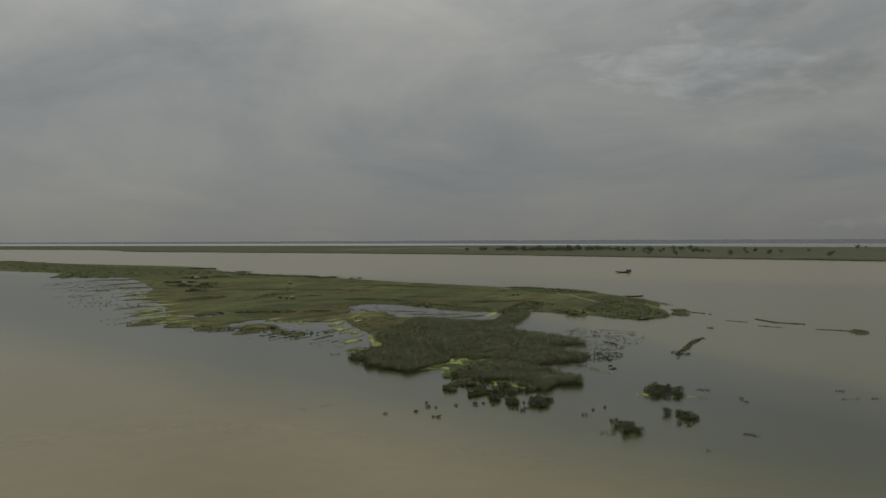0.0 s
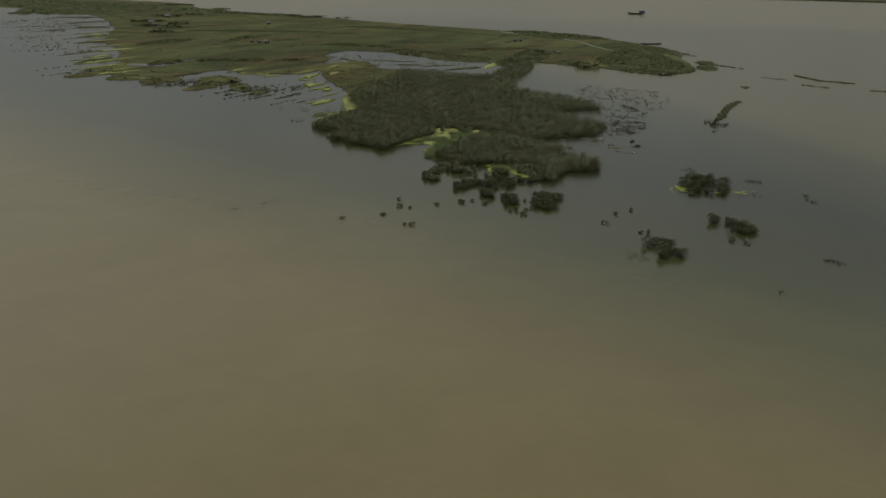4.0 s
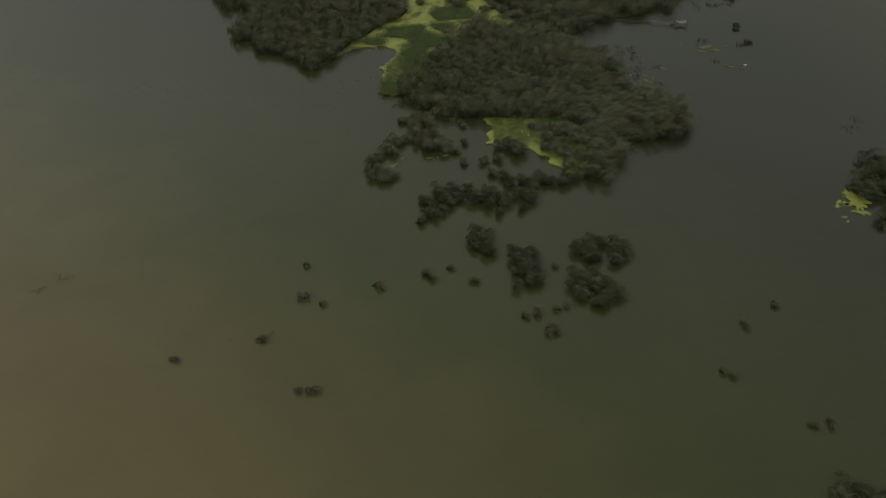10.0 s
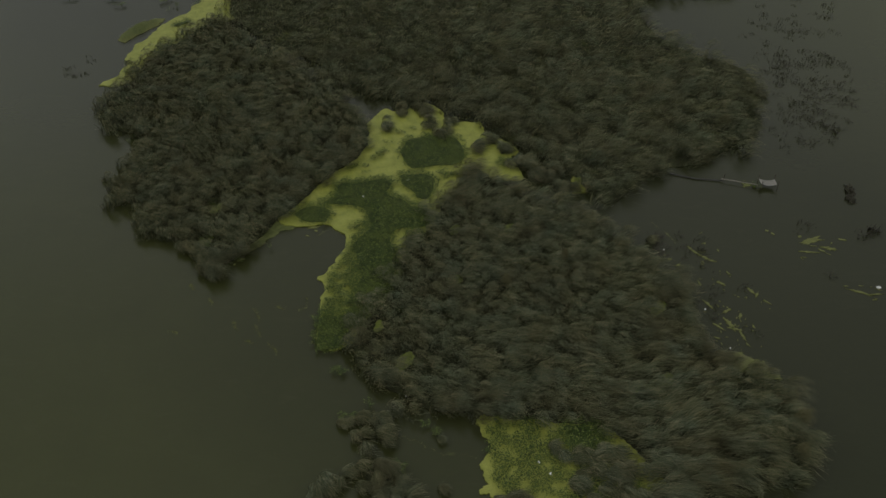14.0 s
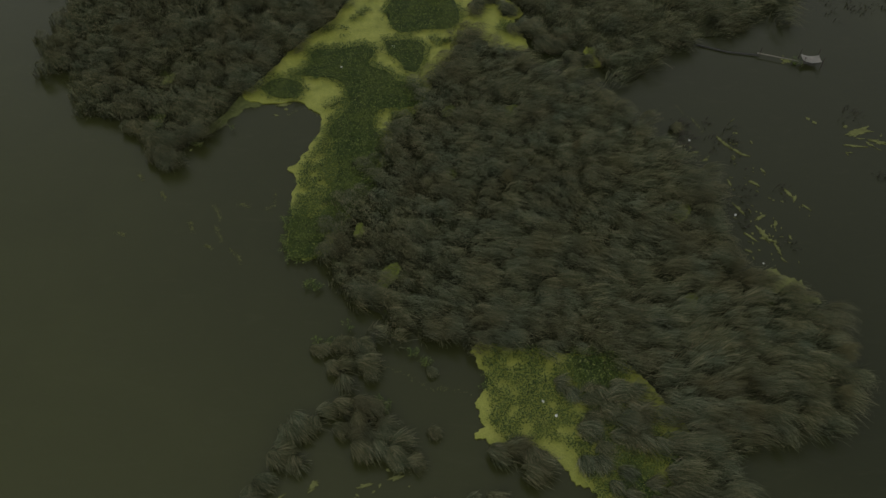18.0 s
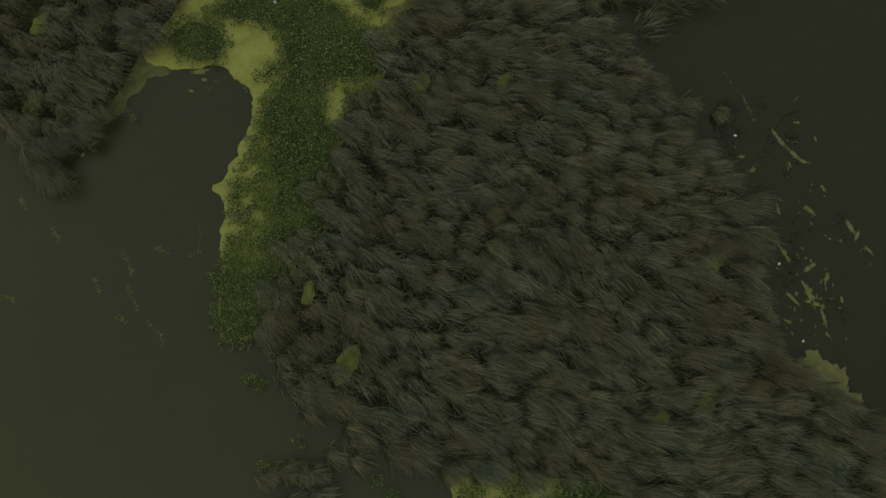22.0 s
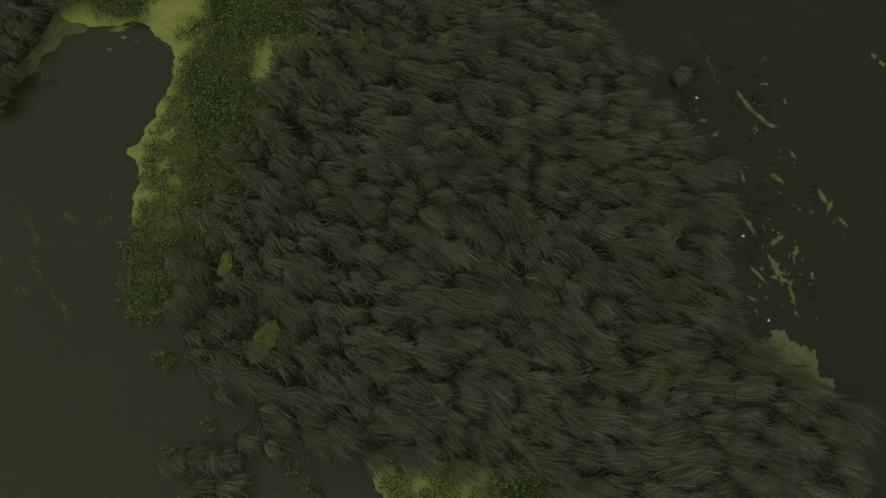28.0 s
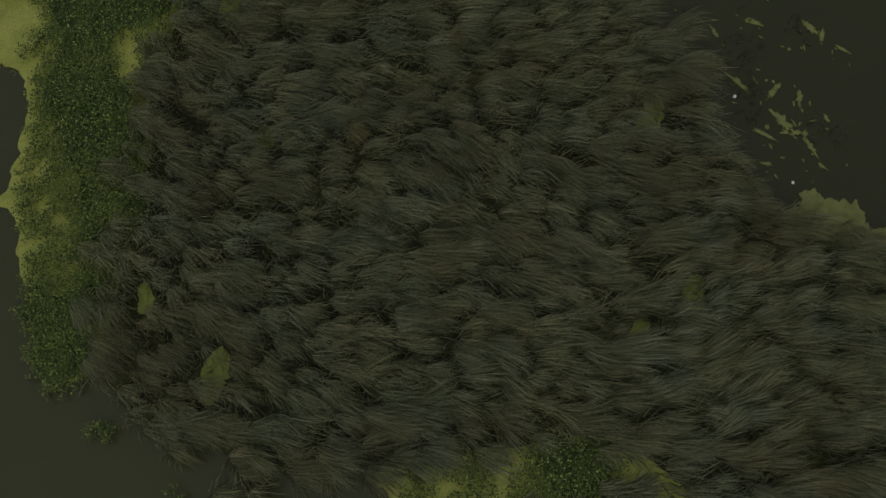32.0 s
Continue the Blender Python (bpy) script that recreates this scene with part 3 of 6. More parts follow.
FRONT_BED = [(7.6, 185.0), (9.8, 183.4), (14.2, 180.0), (17.6, 177.5), (19.6, 173.5), (21.8, 170.5), (22.8, 167), (23.0, 163.8), (24.5, 161.8), (27.0, 159), (27.2, 155.5), (25.3, 152.6),
             (21.5, 151.6), (19.5, 150.5), (17.5, 152.4), (15.8, 155.2), (13, 156.4), (8, 156.9), (4.6, 157.4), (2.5, 159.2), (0.2, 160.6), (-0.9, 163), (-0.2, 166.4), (1.4, 170.2),
             (2.2, 173.5), (3.8, 176.4), (4.8, 179.6), (6.5, 183.2)]
LEFT_BED = [(-26.4, 200.0), (-27.8, 198.0), (-27.0, 193.6), (-25.8, 191.0), (-22.9, 190.0), (-21.8, 188.4), (-22.2, 186.2), (-22.8, 184.7), (-22.9, 183.0), (-22.1, 181.1), (-21.0, 179.3), (-19.1, 178.2), (-18.4, 176.5), (-17.8, 175.2),
            (-15.6, 174.6), (-13.6, 174.0), (-12.6, 171.9), (-11.4, 170.9), (-10.3, 170.9), (-9.7, 172.4), (-8.8, 173.2), (-7.9, 175.2), (-6.8, 177.5), (-5.5, 179.4), (-4.0, 182.6), (-2.6, 184.8), (-1.2, 187.0), (-0.9, 189.6), (-1.4, 191.4), (-2.4, 193.0),
            (-4.1, 196.6), (-6.3, 199.7), (-8.7, 202.9), (-12.9, 207.0), (-17.0, 211.2), (-19.4, 215.4), (-21.2, 216.2), (-22.6, 213.0), (-24.7, 208.6), (-26.6, 203.8)]
BACK_BED = [(0.2, 196.0), (1.6, 194.8), (2.9, 194.6), (3.6, 196.2), (4.8, 196.4), (5.6, 194.2), (6.3, 192.9), (8.9, 192.4), (9.3, 190.4), (11.3, 187.3), (13.8, 185.0), (15.6, 183.1), (17.0, 181.4), (17.8, 179.0), (19.0, 178.6), (20.4, 180.0), (22.3, 181.9), (24.7, 183.5), (26.9, 184.2), (30.2, 186.2), (31.8, 188.4), (33.8, 190.8), (35.2, 194.0), (36.2, 197.4), (36.4, 200.2), (35.4, 202.6),
            (33.3, 204.3), (30.9, 206.7), (29.1, 209.6), (28.1, 213.5), (28.4, 217), (31, 219.5), (36, 220.5), (39.4, 222), (39.8, 226), (38, 233), (33.5, 242), (28, 250), (22, 259), (20.5, 262), (24, 285), (33, 325), (30, 345), (22, 317), (13, 292), (-4, 305), (-14, 306), (-16, 294), (-20, 276), (-24.6, 258),
            (-25.2, 248), (-24.4, 238), (-21.8, 226), (-19.8, 216.4), (-17.2, 212.2), (-12.8, 207.9), (-8.6, 203.9), (-6.6, 201.2), (-5.0, 199.0), (-3.6, 197.7), (-2.0, 196.6), (-0.7, 196.2)]
TONGUE_BED = [(17.6, 152.6), (20, 151), (19.6, 147.5), (17.5, 145.2), (15.6, 144.8), (16.6, 147), (17.2, 149.6)]


def ragged(x, y, rx, ry, turn, seed, n=56, tear=0.62):
    """A torn outline: an oval whose radius jumps at several scales."""
    a = np.arange(n) / n * 2 * np.pi
    k = np.array([0.78 + tear * noise.noise(Vector((2.2 * math.cos(t), 2.2 * math.sin(t), seed))) + tear * noise.noise(Vector((7 * math.cos(t), 7 * math.sin(t), seed + 5))) for t in a]).clip(0.18, 1.6)
    px, py = rx * np.cos(a) * k, ry * np.sin(a) * k
    c, s = math.cos(radians(turn)), math.sin(radians(turn))
    return np.stack([x + px * c - py * s, y + px * s + py * c], 1)


def reed_bed(name, control, spacing, most, label, seed, bare=(), levels=3, root=(0.62, 0.11)):
    line = outline(control, 0.45, 0.8, seed)
    mat_ob = new(name, sheet(name, outline(inset(line, root[0])[::3], 0.3, 0.3, seed + 3), root[1], -0.1, PEAT))
    tagged(mat_ob, label, "reed bed", "reed beds", "stuff")
    pts = scatter(inset(line, 0.3), spacing, rng, 0.45)
    # single tufts that stand a little out from the edge
    rim = inset(line, 0.1)[::2]
    rim = rim[rng.uniform(0, 1, len(rim)) < 0.34]
    pts = np.concatenate([pts, rim + rng.normal(0, 0.3, rim.shape)])
    for cx, cy, r in bare:
        off = pts - (cx, cy)
        along, across = off @ WIND, off @ np.array([-WIND[1], WIND[0]])
        pts = pts[(along / (0.36 * r + 0.5 * spacing)) ** 2 + (across / (0.34 * r + 0.26 * spacing)) ** 2 > 1]
        tagged(new("duckweed_patch", sheet("duckweed_patch", outline(ring(cx, cy, r * 0.42 + 0.06, r * 1.05, -22 + 9 * math.sin(7 * cx), 8), 0.2, 0.09, cx), 0.16, 0.0, GAP_WEED)), "small pool of duckweed in a gap between reeds", "duckweed", "duckweed patches", "stuff")
    gone = np.hypot(pts[:, 0] - 10, pts[:, 1] - 164)
    near = np.clip(1 - (gone - 17) / 50, 0.32, 1)
    bulk = rng.uniform(0.62, 1.24, len(pts))
    counts = (most * near * bulk ** 1.6 * rng.uniform(0.85, 1.15, len(pts))).astype(int)
    tall = np.array([1.0 + 0.35 * noise.noise(Vector((x * 0.3, y * 0.3, seed))) for x, y in pts]) * rng.uniform(0.8, 1.2, len(pts))
    v, f = blades(pts - WIND * 0.34 * spacing, counts, rng.uniform(0.9, 1.2, len(pts)) * bulk * (0.24 + 1.0 * spacing), 0.0125 / near ** 0.85, bulk * 0.44 * spacing, rng,
                  levels=levels, dome=tall, flare=0.3, comb=0.085, veer=0.22, lean=(38, 112), curl=0.34)
    tagged(add_mesh("reed_blades", mesh_of("reed_blades", v, f, REED), mat_ob), "grey-green wind-combed reed blades", kind="stuff")
    v, f = blades(pts - WIND * 0.3, np.where(near > 0.5, int(66 * spacing), 20), tall * rng.uniform(0.85, 1.15, len(pts)), 0.034 / near ** 0.5, 0.66 * spacing, rng, levels=2, lean=(8, 74), flare=0.8)
    tagged(add_mesh("reed_stems", mesh_of("reed_stems", v, f, REED), mat_ob), kind="stuff")
    return mat_ob


GAPS = [(3.2, 162.0, 0.95), (6.4, 175.9, 0.6), (10.6, 175.9, 0.7), (1.2, 165.3, 0.5), (6.6, 170.1, 0.55), (20.4, 166.9, 0.85), (19.6, 160.3, 0.8), (17.5, 159.5, 0.6)]
reed_bed("reed_bed", FRONT_BED, 0.8, 120, "dense wind-combed reed bed growing out of the river", 11.0, GAPS, 4)
reed_bed("reed_bed", TONGUE_BED, 0.85, 125, "narrow tongue of reeds beside a duckweed pool", 12.0)
reed_bed("reed_bed", LEFT_BED, 0.88, 150, "dense reed bed beside the duckweed channel", 13.0, [(-12.7, 178.9, 0.65), (-12.6, 174.5, 0.8)], 4)
reed_bed("reed_bed", BACK_BED, 1.25, 95, "wide reed bed running back to the meadow", 14.0, [(16.6, 182.6, 0.45)], root=(0.7, 0.1))

# ---- duckweed and hyacinth ----
CHANNEL = [(-7.6, 178.0), (-6.2, 179.8), (-5.1, 182.2), (-3.9, 183.7), (-2.7, 185.3), (-1.7, 187.0), (-1.3, 189.2), (-1.4, 191.0), (-1.7, 192.2), (-0.2, 194.5), (0.9, 194.2), (2.2, 194.6), (3.7, 195.6), (5.2, 194.3), (5.5, 192.8), (7.6, 192.1), (8.8, 192.3), (9.0, 190.7), (9.9, 189.8),
           (11.4, 188.1), (11.8, 187.0), (11.3, 186.1), (11.8, 184.7), (12.0, 182.9), (10.2, 182.8), (8.4, 182.9), (7.2, 182.6), (5.7, 179.3), (4.7, 176.0), (3.1, 173.2), (2.3, 169.9), (0.7, 166.2), (-0.3, 163.9), (-1.6, 163.25),
           (-2.25, 163.55), (-2.8, 164.25), (-2.9, 165.2), (-2.8, 166.1), (-2.95, 167.4), (-3.0, 168.4), (-2.8, 169.0), (-3.0, 169.6), (-3.45, 170.3), (-3.0, 170.9), (-2.7, 171.6), (-2.4, 172.3), (-2.2, 173.0), (-1.95, 173.7), (-1.8, 174.8), (-2.0, 175.4), (-2.9, 176.3), (-3.8, 176.75), (-5.8, 176.6), (-7.0, 176.9)]
tagged(new("duckweed_sheet", sheet("duckweed_sheet", outline(CHANNEL, 0.26, 0.17, 21.0), 0.09, -0.03, DUCKWEED)),
       "bright yellow-green duckweed floating in a reed channel", "duckweed", "duckweed sheets", "stuff")
FRINGE = [(-29.2, 199.9), (-28.2, 202.0), (-28.0, 204.6), (-28.0, 207.5), (-27.1, 211.3), (-26.0, 215.5), (-24.3, 218.3), (-24.0, 224), (-25.2, 232), (-26.4, 240), (-26.3, 250), (-25.2, 257), (-24.0, 252), (-24.2, 242), (-22.4, 232), (-20.4, 224), (-18.6, 216.6), (-20.4, 213.4), (-22.6, 208.6), (-24.6, 203.4), (-26.9, 200.4)]
for control, words, seed in (
    ([(8.2, 157.5), (8.1, 156.0), (8.4, 155.2), (7.9, 154), (8.2, 152.9), (7.8, 152.3), (9, 151.6), (11.4, 151.3), (12.4, 149.8), (13.4, 149.3), (13.3, 148.2), (14.5, 147.2), (14.7, 146.4), (15.5, 146.2),
      (17.2, 148), (18.6, 151.5), (16.6, 155.5), (14, 157.6)], "yellow-green duckweed pool at the foot of the reeds", 22.0),
    ([(14.9, 180.5), (15.8, 181.5), (16.2, 183.0), (16.6, 184.0), (17.2, 183.4), (16.9, 182.2), (17.0, 181.2), (16.1, 180.6)], "small duckweed pool between two reed beds", 22.5),
    (FRINGE, "duckweed fringe along the reed bed", 24.0),
    ([(15, 317), (20, 330), (25, 343), (22, 343), (17, 331)], "duckweed in the corner of the pond", 26.0),
):
    tagged(new("duckweed_sheet", sheet("duckweed_sheet", outline(control, 0.32 if seed < 24 else 0.7, 0.11 if seed < 24 else 0.35, seed), 0.085, -0.03, DUCKWEED)), words, "duckweed", "duckweed sheets", "stuff")


def hyacinth(control, density, seed, words, keep=-0.6, grain=0.8):
    line = outline(control, 0.22, 0.35, seed)
    pts = scatter(inset(line, -0.22), density, rng)
    frayed = np.array([noise.noise(Vector((x * 2.6, y * 2.6, seed + 9))) for x, y in pts])
    pts = pts[(inside(inset(line, 0.04), pts) & (frayed < 0.42)) | (frayed > 0.06)]
    thin = np.array([noise.noise(Vector((x * grain, y * grain, seed))) for x, y in pts])
    pts = pts[thin > keep] if (thin > keep).any() else pts
    if not len(pts):
        pts = line[::4]
    mid = line.mean(0)
    v, f = rosettes(pts, rng, 6, 0.052, 0.32)
    v[:, 2] += 0.1
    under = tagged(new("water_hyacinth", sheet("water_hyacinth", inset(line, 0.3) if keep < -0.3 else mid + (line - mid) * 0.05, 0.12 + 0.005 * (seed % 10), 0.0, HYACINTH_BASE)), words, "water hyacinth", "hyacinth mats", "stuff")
    tagged(add_mesh("foliage", mesh_of("foliage", v, f, HYACINTH), under), kind="stuff")


MATS = "round glossy green mat of water hyacinth on duckweed"
hyacinth([(1.6, 187.9), (2.1, 189.2), (3.5, 189.8), (4.6, 190.0), (6.4, 189.6), (7.3, 188.2), (7.6, 187.0), (7.3, 185.6), (6.5, 184.8), (5.1, 184.7), (4.1, 184.4), (2.9, 184.2), (2.1, 185.0), (1.6, 186.5)], 0.14, 31.0, MATS)
hyacinth([(1.6, 183.7), (2.7, 183.8), (3.7, 184.0), (4.6, 183.5), (5.1, 182.3), (4.7, 180.6), (4.2, 179.7), (3.2, 180.0), (2.7, 181.0), (2.0, 181.9), (1.6, 182.8)], 0.14, 32.0, MATS)
hyacinth([(-3.1, 182.7), (-1.3, 182.8), (0.2, 183.3), (1.0, 183.0), (1.4, 181.9), (1.2, 180.8), (2.3, 180.2), (2.8, 179.4), (4.4, 178.8), (4.9, 177.4), (4.3, 176.2), (2.5, 176.0), (1.9, 175.4), (1.9, 174.0), (2.4, 172.6), (2.3, 170.5), (1.4, 169.0),
          (0.4, 168.4), (-0.3, 168.3), (-0.8, 169.2), (-0.6, 170.4), (-1.0, 171.6), (-0.9, 172.6), (-1.5, 173.3), (-1.4, 174.5), (-0.9, 175.4), (-0.4, 176.6), (-0.7, 177.7), (-1.3, 178.8), (-3.2, 179.2), (-4.4, 179.6), (-3.5, 180.8), (-3.6, 181.8)],
         0.118, 33.0, "long glossy green raft of water hyacinth along the reeds")
hyacinth([(-3.0, 166.2), (-3.1, 165.0), (-3.2, 163.9), (-2.3, 162.9), (-1.0, 163.5), (-0.2, 165.6), (-0.4, 167.0), (-1.6, 166.6), (-2.4, 166.8)], 0.125, 36.0, "dense clump of water hyacinth at the foot of the channel")
hyacinth([(-0.6, 168.6), (0.9, 169.2), (2.0, 170.4), (2.0, 169.0), (0.9, 166.6), (0.1, 164.6), (-0.8, 166.4)], 0.125, 46.0, "dense hyacinth against the reed edge")
hyacinth([(-6.6, 178.2), (-5.5, 179.4), (-4.1, 179.2), (-3.2, 178.5), (-3.4, 177.5), (-3.8, 176.9), (-5.1, 176.9), (-6.1, 177.5)], 0.14, 34.0, MATS)
hyacinth([(-1.7, 176.3), (-0.9, 177.1), (-0.5, 176.7), (-1.4, 175.8)], 0.14, 35.0, "small floating clump of hyacinth on duckweed")
hyacinth([(2.6, 175.5), (4.2, 175.6), (4.0, 174.5), (3.1, 173.1), (2.6, 173.3)], 0.14, 37.0, "hyacinth clump at the foot of the reeds")
hyacinth([(-1.5, 173.6), (-0.6, 172.6), (-0.5, 170.4), (-0.2, 168.4), (-0.3, 166.6), (-2.6, 166.2), (-2.8, 167.4), (-2.6, 168.8), (-2.7, 170.4), (-2.2, 171.6), (-1.9, 172.6)], 0.125, 44.0, "mottled hyacinth plants scattered through duckweed", -0.22, 1.5)
for k, (x, y, rx, ry, turn) in enumerate(((-0.2, 186.6, 0.95, 0.35, 45), (0.4, 188.2, 0.42, 0.2, 20), (-2.3, 184.5, 0.45, 0.35, 60), (-1.2, 184.7, 0.22, 0.2, 0), (1.3, 190.3, 0.42, 0.25, -40), (3.0, 191.1, 0.5, 0.35, 0),
                                          (4.4, 190.9, 0.3, 0.2, 0), (5.8, 183.6, 0.8, 0.65, 0), (10.6, 185.1, 0.65, 0.8, 0), (-1.1, 184.0, 0.25, 0.15, 0))):
    hyacinth(ring(x, y, rx, ry, turn, 7), 0.13, 51.0 + 0.1 * k, "small floating clump of hyacinth on duckweed", -0.2)
tagged(new("duckweed_sheet", sheet("duckweed_sheet", outline([(-30.4, 210.7), (-29.9, 213.5), (-28.6, 215.2), (-26.6, 215.8), (-27.5, 213.2), (-28.7, 211.2), (-29.5, 209.8)], 0.3, 0.12, 27.0), 0.06, -0.02, DRIFT)), "torn duckweed rim under a floating hyacinth mat", "duckweed", "duckweed sheets", "stuff")
hyacinth([(-30.1, 210.8), (-29.6, 213.0), (-28.4, 214.6), (-27.0, 215.2), (-27.6, 213.3), (-28.7, 211.4), (-29.6, 210.2)], 0.16, 38.0, "long floating mat of hyacinth off the reed bed", -0.28, 1.2)
for k, (x, y, rx, ry, turn, keep) in enumerate(((-24.3, 214.3, 1.3, 0.7, 45, -0.4), (-24.6, 209.0, 1.2, 0.45, 65, -0.2), (-26.9, 205.2, 1.0, 0.35, 60, -0.1), (-26.8, 202.4, 0.6, 0.3, 30, -0.1), (-39.8, 221.6, 0.9, 0.5, 20, -0.2), (-32.8, 219.7, 1.0, 0.5, 10, -0.05), (-27.8, 220.7, 0.9, 0.4, 60, -0.2), (-26.4, 218.7, 0.9, 0.4, 60, -0.2),
                                              (-34.5, 221.5, 1.0, 0.4, 0, 0.0), (-22.3, 189.4, 0.5, 0.25, 40, -0.2), (-27.6, 196.6, 0.3, 0.2, 0, -0.2))):
    hyacinth(ring(x, y, rx, ry, turn, 7), 0.16, 57.0 + 0.1 * k, "hyacinth growing through the duckweed fringe", keep, 1.2)
hyacinth([(-25.0, 221), (-23.4, 219.4), (-22.4, 228), (-24.0, 240), (-25.8, 250), (-26.4, 242), (-25.4, 232)], 0.3, 45.0, "hyacinth growing through the duckweed fringe", -0.1, 0.5)
hyacinth([(8.7, 157), (8.6, 153), (9.6, 152), (12.2, 151.6), (13.2, 149.6), (14.2, 148.4), (15, 145.6), (17, 147), (17.4, 151), (15.6, 154), (12, 156.8)], 0.14, 39.0, "patchy hyacinth plants in the duckweed pool", -0.28, 1.5)
hyacinth([(12.6, 156.9), (13.6, 157.1), (15.2, 156.6), (15.4, 155.4), (15.0, 154.6), (13.6, 154.6), (12.8, 155.4)], 0.13, 40.0, "dense hyacinth at the foot of the reeds")
hyacinth([(14.6, 151), (15.4, 151), (16.4, 149), (17, 147.6), (15.8, 145.6), (15, 145.4), (15.4, 147.6), (14.6, 149.4)], 0.14, 41.0, "dense hyacinth among reed tufts")

for k, (x, y, r) in enumerate(((-0.9, 161.2, 0.3), (1.1, 158.4, 0.1), (0.4, 157.3, 0.12), (4.6, 156.9, 0.06), (5.3, 156.3, 0.06), (2.9, 153.9, 0.16), (3.5, 153.8, 0.18), (1.5, 153.6, 0.14), (-7.4, 173.7, 0.3), (-9.5, 172.2, 0.2), (-0.3, 157.6, 0.12), (-12.6, 174.5, 0.55))):
    hyacinth(ring(x, y, r, r * 0.7, 40 * k, 6), 0.13, 61.0 + 0.1 * k, "small sprig of hyacinth at the foot of the reeds", -0.25)

# ---- single reed tufts standing in the water ----
ROW_TUFTS = [(-0.9, 152.4, 0.9), (-0.2, 152.8, 0.9), (-1.2, 151.1, 0.95), (-2.3, 149.2, 0.9), (-2.6, 147.8, 0.8), (-1.7, 146.8, 1.0), (-1.2, 145.7, 0.9), (-0.7, 146.2, 0.7), (-0.3, 157.0, 0.65), (1.2, 157.4, 0.8), (1.8, 156.9, 0.8), (1.0, 155.8, 0.85), (2.3, 155.7, 0.9), (5.5, 155.8, 0.4),
             (1.6, 153.2, 0.9), (2.6, 153.2, 0.95), (3.5, 152.3, 0.9), (2.4, 151.5, 1.0), (3.8, 151.0, 1.0), (4.7, 150.9, 0.8), (5.7, 152.1, 0.5), (7.4, 148.5, 0.6), (8.5, 149.1, 0.55), (5.5, 148.5, 0.5), (8.2, 146.6, 0.6)]
OUTER_ROW_TUFTS = [(2.6, 141.8, 0.8), (3.2, 141.6, 0.9), (3.8, 142.8, 0.9), (4.0, 143.8, 0.8), (4.8, 144.3, 0.9), (4.9, 142.9, 1.0), (4.5, 141.8, 0.8), (5.2, 141.9, 0.7), (6.2, 143.9, 0.9), (6.5, 142.7, 1.0), (7.2, 142.1, 0.9), (7.8, 143.4, 0.8), (8.0, 141.9, 0.9), (8.6, 141.7, 0.8), (9.3, 145.7, 0.7), (9.9, 144.4, 0.9), (10.6, 144.6, 0.9),
                   (10.5, 142.8, 0.9), (11.0, 141.5, 0.9), (11.8, 144.0, 1.0), (12.5, 145.2, 0.9), (13.1, 144.4, 0.9), (13.9, 144.6, 0.9), (14.9, 145.2, 0.8), (8.7, 140.3, 0.8), (10.5, 140.9, 0.7), (2.8, 140.0, 0.7), (3.5, 139.9, 0.7), (1.9, 138.9, 0.5)]
POOL_TUFTS = [(9.4, 151.0, 1.1), (10.9, 150.7, 1.1), (13.2, 152.4, 1.0), (14.6, 153.6, 1.1), (15.6, 154.6, 1.0), (16.4, 153.2, 1.1),
              (16.9, 151.7, 1.1), (15.5, 152.0, 0.9), (17.4, 150.2, 1.1), (13.6, 154.4, 0.9), (14.0, 151.2, 0.9), (14.9, 149.6, 0.8), (13.0, 150.6, 0.8), (12.2, 154.8, 0.6), (16.4, 148.8, 0.9), (17.6, 148.4, 1.1),
              (14.9, 147.0, 0.8), (16.7, 146.5, 1.0), (-11.9, 171.7, 1.1), (21.3, 174.6, 0.45)]
CHANNEL_TUFTS = [(-12.8, 172.7, 1.1), (-10.9, 172.6, 1.0), (-11.3, 171.0, 0.9), (-13.6, 173.7, 1.0), (0.2, 191.0, 0.95), (1.8, 193.8, 1.0), (3.0, 194.2, 0.8), (4.1, 191.6, 0.95), (3.9, 193.6, 1.0), (5.5, 189.8, 1.0),
                 (6.3, 192.0, 0.7), (8.4, 188.0, 1.1), (9.9, 188.4, 0.8), (10.6, 186.8, 0.95), (12.9, 183.7, 1.2), (13.6, 182.9, 1.1), (11.8, 184.7, 1.1), (15.8, 180.9, 0.9), (14.8, 183.6, 0.9), (15.0, 181.2, 0.9),
                 (14.0, 182.6, 1.0), (17.6, 181.2, 0.8), (12.4, 184.6, 1.0)]
